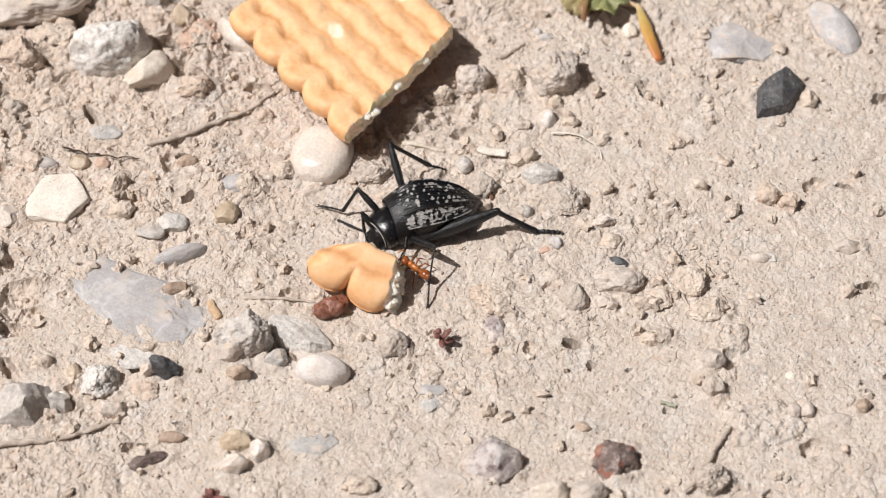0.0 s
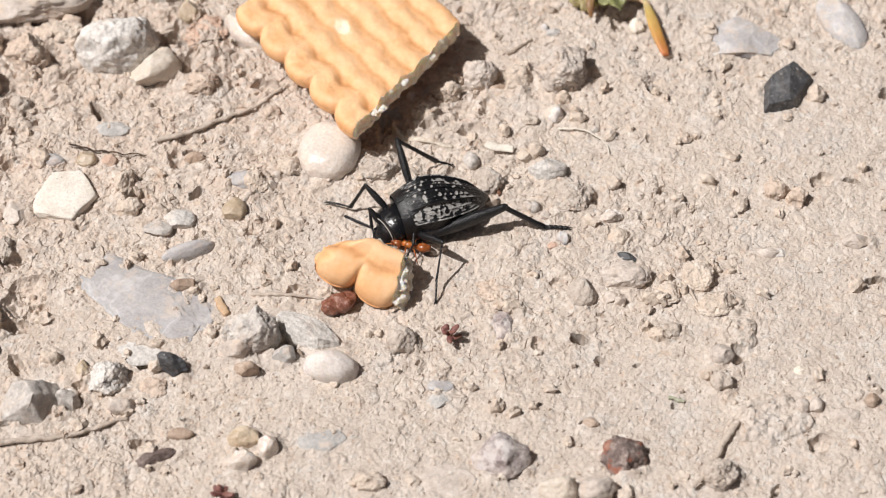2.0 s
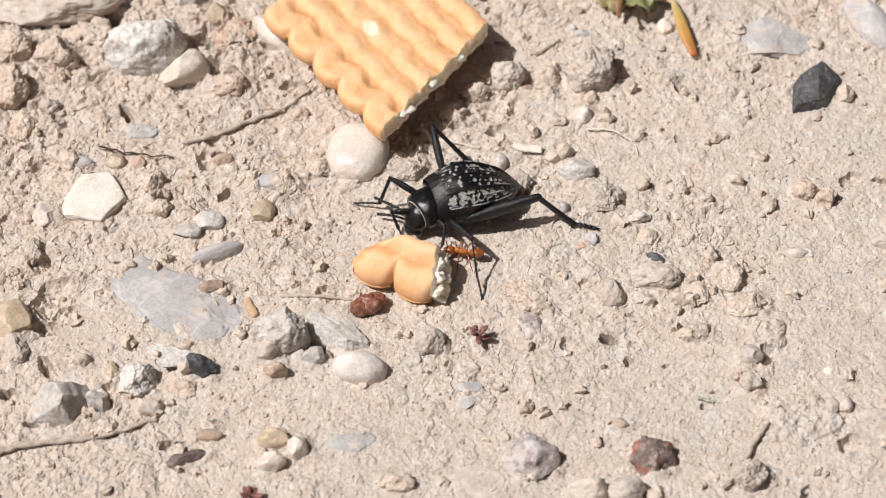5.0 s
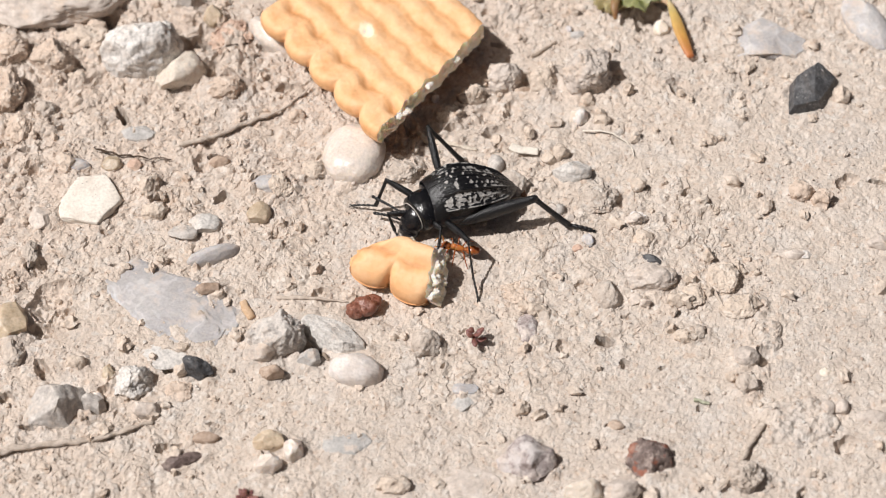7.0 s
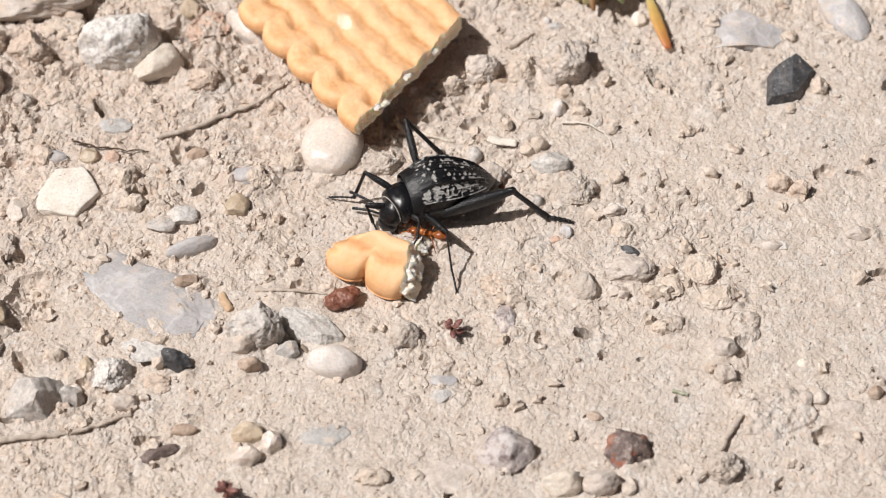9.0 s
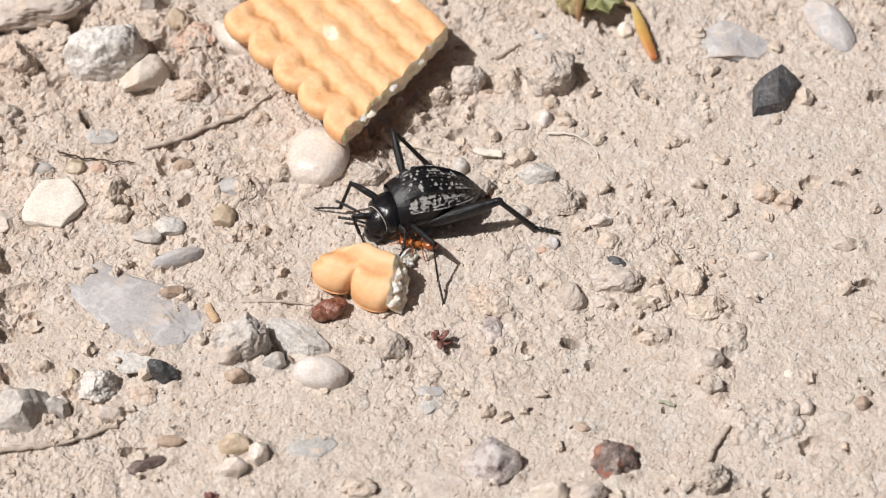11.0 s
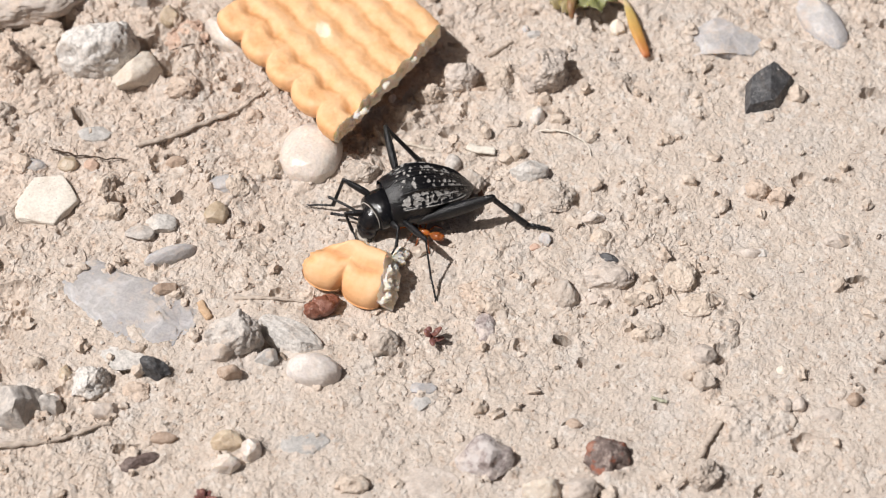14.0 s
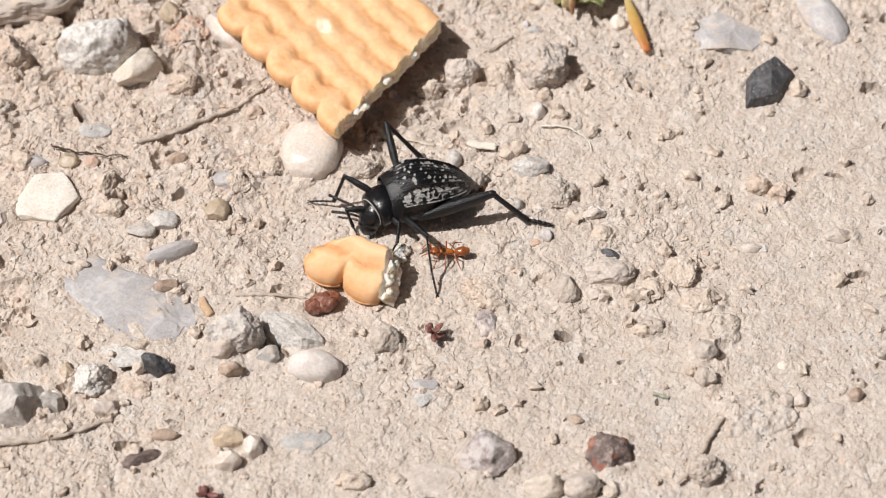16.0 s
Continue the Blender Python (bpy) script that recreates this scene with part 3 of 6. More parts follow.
stone("rock", -17.6, -14.1, 9.9, 4.0, 3.0, -34, LIME_PALE, "pinkish white angular stone", facets=11, lump=0.06, grain=0.07)
stone("pebble", -14.6, -19.5, 6.8, 4.0, 3.0, -10, WHITE, "smooth cream white pebble", facets=0, lump=0.05)
stone("pebble", -20.3, -17.6, 3.2, 2.2, 2.0, 0, BLUE, "small blue grey pebble", facets=10, lump=0.08)
stone("slate_shard", -33.9, -19.2, 4.2, 2.4, 2.6, -22, SLATE, "small black slate pebble", facets=11, lump=0.10, grain=0.06)
stone("pebble", -24.9, -20.0, 3.2, 2.0, 2.2, 0, BROWN, "round brown pebble on dry soil", facets=7, lump=0.07)
stone("rock", -41.6, -20.8, 5.3, 5.0, 3.0, 0, LIME_PALE, "rough whitish rock on dry soil", facets=2, lump=0.12, grain=0.20, cuts=[(200, 0.7, 40), (330, 0.66, 35), (90, 0.7, 35)], hard=0.8)
stone("pebble", -39.7, -24.9, 3.8, 1.9, 1.8, 0, PALE, "small pale stone on dry soil", facets=10, lump=0.08)
stone("soil_clod", -48.9, -17.8, 2.6, 2.2, 1.6, 0, CLOD, "small clod of soil", category='clod', facets=5, lump=0.16, grain=0.12)
stone("rock", -50.6, -24.0, 7.6, 7.1, 3.6, 0, LIME, "angular grey rock half in soil", facets=3, lump=0.07, grain=0.07, cuts=[(200, 0.66, 50), (335, 0.55, 22), (270, 0.62, 15), (90, 0.66, 25), (20, 0.66, 40)], square=2.4)
stone("pebble", -46.3, -23.6, 3.3, 2.5, 2.5, 0, LIME, "angular grey stone beside a rock", facets=10, lump=0.08)
stone("pebble", -44.9, -19.2, 1.5, 2.6, 1.0, 0, AMBER, "small tan pebble on dry soil", facets=7, lump=0.07)
stone("pebble", -32.4, -28.8, 3.5, 1.6, 1.0, 0, BROWN, "flat reddish brown pebble", facets=7, lump=0.07)
stone("pebble", -24.7, -29.6, 4.0, 2.8, 2.0, 0, AMBER, "pale amber pebble on dry soil", facets=10, lump=0.08)
stone("pebble", -21.7, -30.9, 2.4, 3.0, 2.2, 0, MILK, "narrow pale pebble on dry soil", facets=7, lump=0.07)
stone("pebble", -24.8, -33.1, 3.7, 2.3, 2.2, 0, MILK, "pale grey pebble on dry soil", facets=10, lump=0.08)
stone("slate_shard", -35.0, -32.0, 5.3, 2.1, 1.2, 18, SHARD, "flat purplish brown shard of stone", facets=7, lump=0.08, grain=0.08)
stone("quartz_stone", -15.4, -29.7, 6.0, 3.5, 0.3, 0, BLUE, "flat pale blue stone set in soil", facets=5, lump=0.07, sink=0.7, square=2.6)
stone("rock", 6.0, -32.2, 7.0, 6.4, 3.2, -20, MAUVE, "mauve grey rough rock with pale patches", facets=9, lump=0.10, grain=0.05, cuts=[(75, 0.7, 25), (250, 0.72, 30), (160, 0.74, 20), (330, 0.78, 30)])
stone("jasper_stone", 20.6, -32.1, 6.3, 5.4, 2.8, 15, RED, "dark red jasper stone with red spots", facets=8, lump=0.13, grain=0.10)
stone("pebble", 12.6, -37.0, 4.8, 3.1, 3.0, 0, CREAM, "cream white stone on dry soil", facets=6, lump=0.1)
stone("pebble", 17.1, -36.8, 5.0, 3.4, 3.0, 0, PALE, "pale grey quartz-like stone", facets=10, lump=0.08)
stone("soil_clod", 31.7, -35.2, 4.8, 3.6, 3.0, 0, CLOD_GREY, "greyish clod of soil", category='clod', facets=5, lump=0.16, grain=0.12)
stone("soil_clod", 7.6, -10.1, 3.1, 2.2, 1.4, 0, CLOD, "small clod of soil", category='clod', facets=5, lump=0.16, grain=0.12)
stone("soil_clod", -6.1, -15.5, 4.0, 3.7, 2.6, 0, CLOD_GREY, "rounded greyish clod of soil", category='clod', facets=4, lump=0.16, grain=0.12)
stone("rock", 21.9, -5.7, 6.7, 4.1, 2.6, 0, PALE, "pale beige stone with pitted face", facets=7, lump=0.09, grain=0.05, pit=0.3)
stone("soil_clod", 16.4, -8.0, 3.9, 4.7, 2.0, 0, CLOD_GREY, "round greyish clod of soil", category='clod', facets=2, lump=0.09, grain=0.08)
stone("soil_clod", 30.8, -5.6, 4.3, 4.9, 1.8, 0, CLOD, "rounded clod of soil", category='clod', facets=3, lump=0.10, grain=0.16)
stone("soil_clod", 33.9, -9.9, 3.4, 2.9, 1.8, 0, CLOD, "clod of soil on dry soil", category='clod', facets=5, lump=0.16, grain=0.12)
stone("soil_clod", 25.7, -14.5, 3.1, 1.9, 1.8, 0, CLOD, "clod of soil on dry soil", category='clod', facets=5, lump=0.16, grain=0.12)
stone("soil_clod", 25.0, -9.1, 2.8, 2.1, 1.8, 0, CLOD, "clod of soil on dry soil", category='clod', facets=5, lump=0.16, grain=0.12)
stone("soil_clod", 32.9, -17.8, 3.5, 2.7, 1.8, 0, PALE, "pale clod of soil", category='clod', facets=6, lump=0.08, grain=0.08)
stone("soil_clod", 32.8, -21.3, 2.9, 3.5, 1.8, 0, CLOD_GREY, "small greyish clod on dry soil", category='clod', facets=6, lump=0.1, grain=0.14)
stone("rock", 15.5, 7.8, 5.3, 6.0, 1.8, 0, CLOD_GREY, "rough greyish clod stone", facets=4, lump=0.16, grain=0.18)
stone("rock", 12.5, 11.9, 5.2, 3.4, 2.0, 0, LIME_PALE, "pale angular stone on dry soil", facets=8, lump=0.06, grain=0.05)
stone("soil_clod", 11.2, 15.3, 2.4, 2.4, 2.0, 0, CLOD, "brownish clod of soil", category='clod', facets=5, lump=0.16, grain=0.12)
stone("soil_clod", 5.0, 10.0, 3.9, 3.9, 2.0, 0, CLOD_GREY, "greyish clod behind the beetle", category='clod', facets=5, lump=0.16, grain=0.13)
stone("pebble", 2.7, 13.7, 2.3, 2.6, 1.3, 0, LIME, "small grey pebble behind the beetle", facets=5, lump=0.06)
stone("soil_clod", 41.9, 8.4, 3.5, 3.0, 1.8, 0, CLOD_PINK, "pinkish clod of soil", category='clod', facets=5, lump=0.16, grain=0.12)
stone("soil_clod", 44.4, 7.2, 3.0, 3.0, 1.8, 0, CLOD_PINK, "pinkish clod of soil", category='clod', facets=5, lump=0.16, grain=0.12)
stone("pebble", 51.4, 0.5, 3.9, 2.4, 1.4, 0, PALE, "pale pebble bedded in soil", facets=10, lump=0.08)
stone("pebble", 50.6, -24.6, 1.9, 1.6, 1.4, 0, BROWN, "small brown pebble on dry soil", facets=10, lump=0.08)
stone("flat_stone", 47.2, -26.4, 3.7, 2.1, 0.6, 0, PALE, "flat pinkish stone on dry soil", facets=6, lump=0.07, sink=0.6)
stone("pebble", 43.8, -24.9, 2.0, 2.1, 1.4, 0, PALE, "small pale pebble on dry soil", facets=7, lump=0.07)
stone("pebble", 42.2, -25.2, 1.8, 1.9, 1.2, 0, PALE, "small pale pebble on dry soil", facets=7, lump=0.07)
stone("flat_stone", 40.0, -1.6, 3.7, 1.5, 0.9, 0, PALE, "flat pale stone set in soil", facets=6, lump=0.07, sink=0.6)
stone("soil_clod", 20.4, 4.1, 3.2, 1.6, 1.4, 0, PALE, "small white crumb of earth", category='clod', facets=5, lump=0.16, grain=0.12)
stone("pebble", 10.3, 6.0, 2.0, 1.2, 1.0, 0, PALE, "small pale pebble on dry soil", facets=7, lump=0.07)
stone("pebble", 25.3, 37.1, 2.3, 2.4, 1.8, 0, CREAM, "small cream pebble by the weed", facets=7, lump=0.07)
stone("pebble", 16.8, -27.3, 2.2, 1.5, 1.2, 0, BROWN, "small reddish brown pebble", facets=10, lump=0.08)
stone("soil_clod", -9.4, 12.3, 5.1, 3.5, 2.0, 0, CLOD_GREY, "clod of soil behind the beetle", category='clod', facets=5, lump=0.16, grain=0.12)
stone("soil_clod", -23.4, 21.8, 2.4, 1.9, 1.2, 0, CLOD_PINK, "small pinkish clod on dry soil", category='clod', facets=5, lump=0.16, grain=0.12)
stone("soil_clod", -6.8, 8.3, 3.6, 2.3, 1.5, 0, CLOD, "clod of soil on dry soil", category='clod', facets=5, lump=0.16, grain=0.12)
stone("pebble", -57.6, -11.8, 4.6, 5.7, 2.6, 0, AMBER, "brownish translucent pebble at the soil's hollow", facets=7, lump=0.07)
stone("soil_clod", -63.0, 33.8, 6.1, 5.3, 2.6, 0, CLOD_PINK, "crumbly pinkish clod under a broad rock", category='clod', facets=5, lump=0.16, grain=0.13)
stone("soil_clod", -25.0, 9.6, 3.6, 4.6, 1.6, 0, CLOD, "beige clod of soil", category='clod', facets=5, lump=0.16, grain=0.12)
stone("soil_clod", -20.8, 12.5, 3.4, 2.8, 1.5, 0, CLOD, "beige clod of soil", category='clod', facets=5, lump=0.16, grain=0.12)
stone("soil_clod", -33.1, 25.3, 4.8, 2.9, 2.8, 0, CLOD_PINK, "crumbly pinkish clod on dry soil", category='clod', facets=5, lump=0.16, grain=0.12)
stone("soil_clod", -9.6, -35.6, 4.0, 2.7, 1.8, 0, CLOD, "low clod of soil", category='clod', facets=5, lump=0.16, grain=0.12)
stone("soil_clod", -62.2, 25.8, 5.9, 6.0, 4.4, 0, CLOD_PINK, "tall crumbly beige clod of soil", category='clod', facets=5, lump=0.16, grain=0.13)
stone("soil_clod", -56.6, 23.1, 3.0, 2.6, 1.6, 0, CLOD_GREY, "small greyish clod of soil", category='clod', facets=5, lump=0.16, grain=0.13)
stone("soil_clod", -60.0, 19.7, 4.1, 5.1, 1.8, 0, CLOD_PINK, "crumbly pinkish clod on dry soil", category='clod', facets=5, lump=0.16, grain=0.13)
stone("soil_clod", -53.2, 28.8, 3.4, 3.2, 1.0, 0, CLOD, "low crumbly clod beside a larger one", category='clod', facets=5, lump=0.16, grain=0.13)
stone("quartz_stone", -1.3, -21.9, 3.3, 2.0, 0.4, 0, QUARTZ, "small translucent stone flush with soil", facets=5, lump=0.06, sink=0.6)
stone("flat_stone", -1.7, -24.0, 2.9, 2.6, 0.4, 0, BLUE, "small grey chip flush with soil", facets=7, lump=0.08, sink=0.6)
stone("flat_stone", -0.9, -35.4, 7.9, 5.1, 0.3, 0, PALE, "whitish flat stone flush with soil", facets=5, lump=0.08, sink=0.75)
stone("rock", 6.3, -12.7, 2.9, 4.5, 0.9, 0, MAUVE, "small mauve and white stone set in soil", facets=8, lump=0.08, sink=0.6)
stone("soil_clod", 8.5, -10.7, 2.0, 2.6, 0.9, 0, CLOD_GREY, "small greyish clod of soil", category='clod', facets=5, lump=0.16, grain=0.13)
stone("soil_clod", 5.2, -7.2, 5.0, 3.9, 0.3, 0, CLOD_PINK, "low lilac crust of soil", category='clod', facets=4, lump=0.2, grain=0.2, sink=0.75)
stone("pebble", 13.8, 21.5, 2.3, 2.6, 1.8, 0, WHITE, "small round white pebble on the soil", facets=6, lump=0.1, grain=0.06)
stone("soil_clod", 9.5, 28.4, 2.9, 5.4, 2.0, 0, CLOD, "pale clod beside the large knobbly clod", category='clod', facets=5, lump=0.16, grain=0.13)
stone("pebble", 14.0, 36.3, 2.0, 1.3, 0.8, 0, BLUE, "small grey stone in soil", facets=8, lump=0.06)
stone("pebble", 12.9, 37.5, 1.1, 1.3, 0.8, 0, QUARTZ, "small translucent pebble in soil", facets=4, lump=0.06)
stone("pebble", 6.4, 27.1, 2.9, 1.4, 1.2, 0, BROWN, "reddish brown stone in the clod's shade", facets=7, lump=0.08)
stone("soil_clod", -3.3, 23.5, 4.3, 3.1, 1.6, 0, CLOD_GREY, "shaded grey clod under the biscuit", category='clod', facets=5, lump=0.16, grain=0.13)
stone("pebble", -5.2, 25.4, 1.1, 1.3, 0.9, 0, WHITE, "small white crumb in the biscuit's shade", facets=8, lump=0.1)
stone("soil_clod", 9.7, 14.7, 2.5, 2.3, 1.0, 0, CLOD, "small clod beside a pale chip", category='clod', facets=5, lump=0.16, grain=0.13)
stone("soil_clod", 17.4, 8.8, 2.6, 1.7, 1.2, 0, CLOD_GREY, "small clod beside a rough stone", category='clod', facets=5, lump=0.16, grain=0.13)
stone("pebble", 20.7, 4.5, 2.4, 2.0, 0.9, 0, WHITE, "white earthy crumb on the soil", facets=6, lump=0.12, grain=0.12)
stone("soil_clod", 21.4, 1.0, 2.9, 2.8, 1.0, 0, CLOD, "low clod of dry soil", category='clod', facets=5, lump=0.16, grain=0.13)
stone("slate_shard", 22.2, -2.2, 2.6, 1.3, 0.5, -30, SLATE, "flat black shard behind a pale stone", facets=6, lump=0.06)
stone("pebble", 19.9, -8.8, 2.0, 1.6, 0.9, 0, PALE, "small pale stone below a larger one", facets=8, lump=0.07)
stone("pebble", 21.0, -9.4, 1.6, 1.1, 0.8, 0, PALE, "small pale stone below a larger one", facets=8, lump=0.07)
stone("soil_clod", 27.1, -8.2, 3.1, 4.1, 1.0, 0, CLOD, "crumbly clod with a dark hollow", category='clod', facets=5, lump=0.16, grain=0.13)
stone("pebble", 10.8, 6.0, 1.4, 2.0, 1.1, 0, LIME, "smooth grey pebble by the beetle's foot", facets=3, lump=0.06)
stone("pebble", 12.1, 4.4, 1.3, 1.3, 0.9, 0, PALE, "small pale pebble by the beetle's foot", facets=5, lump=0.06)
stone("pebble", 14.2, 0.7, 1.7, 2.0, 0.8, 0, QUARTZ, "whitish crumb of quartz by the beetle's foot", facets=8, lump=0.1)
stone("flat_stone", 13.0, -0.2, 1.6, 1.2, 0.3, 0, BRICK, "reddish crumb flush with the soil", facets=5, lump=0.1, sink=0.7)
stone("soil_clod", 27.4, -13.8, 1.8, 2.3, 1.0, 0, CLOD_GREY, "greyish clod on the soil", category='clod', facets=5, lump=0.16, grain=0.13)
stone("soil_clod", 32.6, -10.0, 5.4, 4.1, 1.2, 0, CLOD, "broad crumbly clod of soil", category='clod', facets=5, lump=0.16, grain=0.13)
stone("pebble", 42.4, -19.7, 1.6, 1.4, 0.4, 0, CREAM, "small pale pebble bedded in soil", facets=6, lump=0.07)
stone("pebble", 41.6, -1.5, 1.6, 1.4, 0.4, 0, LIME_PALE, "small pale pebble bedded in soil", facets=6, lump=0.07)
stone("pebble", -46.0, -22.6, 1.6, 2.3, 1.0, 0, WHITE, "small white stone beside a grey rock", facets=7, lump=0.08)
stone("pebble", -44.8, -19.4, 1.7, 2.2, 1.0, 0, AMBER, "small tan stone beside a whitish rock", facets=7, lump=0.06)
stone("soil_clod", -33.2, 26.0, 5.3, 4.5, 1.6, 0, CLOD_PINK, "rugged clod with a dark hollow", category='clod', facets=5, lump=0.16, grain=0.13)
stone("soil_clod", -36.1, -21.9, 3.6, 3.3, 0.9, 0, CLOD_PINK, "low clod of dry soil", category='clod', facets=5, lump=0.16, grain=0.13)
stone("soil_clod", -56.8, -16.3, 3.3, 4.0, 1.4, 0, CLOD_GREY, "greyish crumbly clod under an amber pebble", category='clod', facets=5, lump=0.16, grain=0.13)
stone("soil_clod", -56.2, -0.9, 2.1, 4.0, 1.4, 0, CLOD_GREY, "greyish crumbly clod of soil", category='clod', facets=5, lump=0.16, grain=0.13)

build_ground()


# ---- loose crumbs and grit ----
def crumbs(name, count, small, large, label, seed, material, detail):
    """Many loose grains on the soil in one mesh, more of them where the soil is cloddy."""
    rnd = np.random.RandomState(seed)
    bm = bmesh.new()
    bmesh.ops.create_icosphere(bm, subdivisions=detail, radius=1.0)
    base = np.array([v.co[:] for v in bm.verts])
    tri = np.array([[v.index for v in f.verts] for f in bm.faces])
    bm.free()
    co, faces = [], []
    while len(co) < count:
        x, y = rnd.uniform(X0 + 3, X1 - 3), rnd.uniform(Y0 + 3, Y1 - 3)
        if rnd.uniform() > 0.5 + 0.5 * float(roughness_at(np.array(x), np.array(y))):
            continue
        if math.hypot(x - -49.2, y - 6.9) < 5.0:
            continue
        r = small * (large / small) ** (rnd.uniform() ** 1.8)
        p = base * (1 + rnd.uniform(-0.38, 0.30, (len(base), 1))) * rnd.uniform(0.5, 1.25, 3) * r
        a = rnd.uniform(0, math.tau)
        turn = np.array([[math.cos(a), -math.sin(a), 0], [math.sin(a), math.cos(a), 0], [0, 0, 1]])
        p = p @ turn.T + np.array([x, y, ground_at(x, y) + r * 0.3])
        faces.append(tri + len(base) * len(co))
        co.append(p * MM)
    data = bpy.data.meshes.new(name)
    data.from_pydata(np.concatenate(co).tolist(), [], np.concatenate(faces).tolist())
    data.materials.append(material)
    tagged(new(name, data), label, "soil crumbs", kind="stuff")


def grit_material():
    n = Nodes("mixed grit", 0.9, 0.25)
    g = n.t.nodes.new("ShaderNodeNewGeometry")
    c = n.ramp(g.outputs["Random Per Island"], (0.0, (0.40, 0.31, 0.25)), (0.12, (0.49, 0.40, 0.335)), (0.6, (0.53, 0.45, 0.385)), (0.9, (0.58, 0.51, 0.45)), (1.0, (0.64, 0.61, 0.57)))
    c = n.mix(0.6, c, n.ramp(n.noise(0.5, 4, 0.7), (0.3, 0.7), (0.65, 1.15)), "MULTIPLY")
    n.colour(c).bump(n.noise(0.4, 4, 0.7), 0.12, 0.8)
    return n.m


GRIT = grit_material()
crumbs("grit", 8000, 0.09, 0.27, "loose sandy grit scattered over dry soil", 41, GRIT, 1)
crumbs("soil_crumbs", 450, 0.42, 1.15, "loose beige crumbs of dry soil", 42, CLOD, 2)


# ---- biscuits ----
def biscuit_material():
    n = Nodes("baked biscuit crust", 0.55, 0.35)
    toast = n.attribute("toast")
    c = n.ramp(toast, (0.0, (0.86, 0.76, 0.58)), (0.14, (0.80, 0.505, 0.285)), (0.5, (0.77, 0.42, 0.20)), (1.0, (0.55, 0.25, 0.09)))
    c = n.mix(n.ramp(n.noise(3.0, 5, 0.65), (0.35, 0.0), (0.7, 0.5)), c, (0.81, 0.51, 0.275))
    c = n.mix(0.2, c, n.ramp(n.noise(0.4, 3, 0.7), (0.35, 0.8), (0.6, 1.06)), "MULTIPLY")
    n.colour(c).bump(n.noise(0.9, 6, 0.75), 0.11, 0.8)
    return n.m


def crumb_material():
    n = Nodes("biscuit crumb", 0.95, 0.15)
    c = n.ramp(n.noise(0.8, 5, 0.7), (0.3, (0.93, 0.72, 0.53)), (0.5, (0.96, 0.81, 0.65)), (0.7, (0.97, 0.87, 0.76)))
    n.colour(c).bump(n.noise(0.6, 6, 0.8), 0.13, 1.0).soft(0.7, 1.4, (1.0, 0.8, 0.55))
    return n.m


CRUST, FLESH = biscuit_material(), crumb_material()


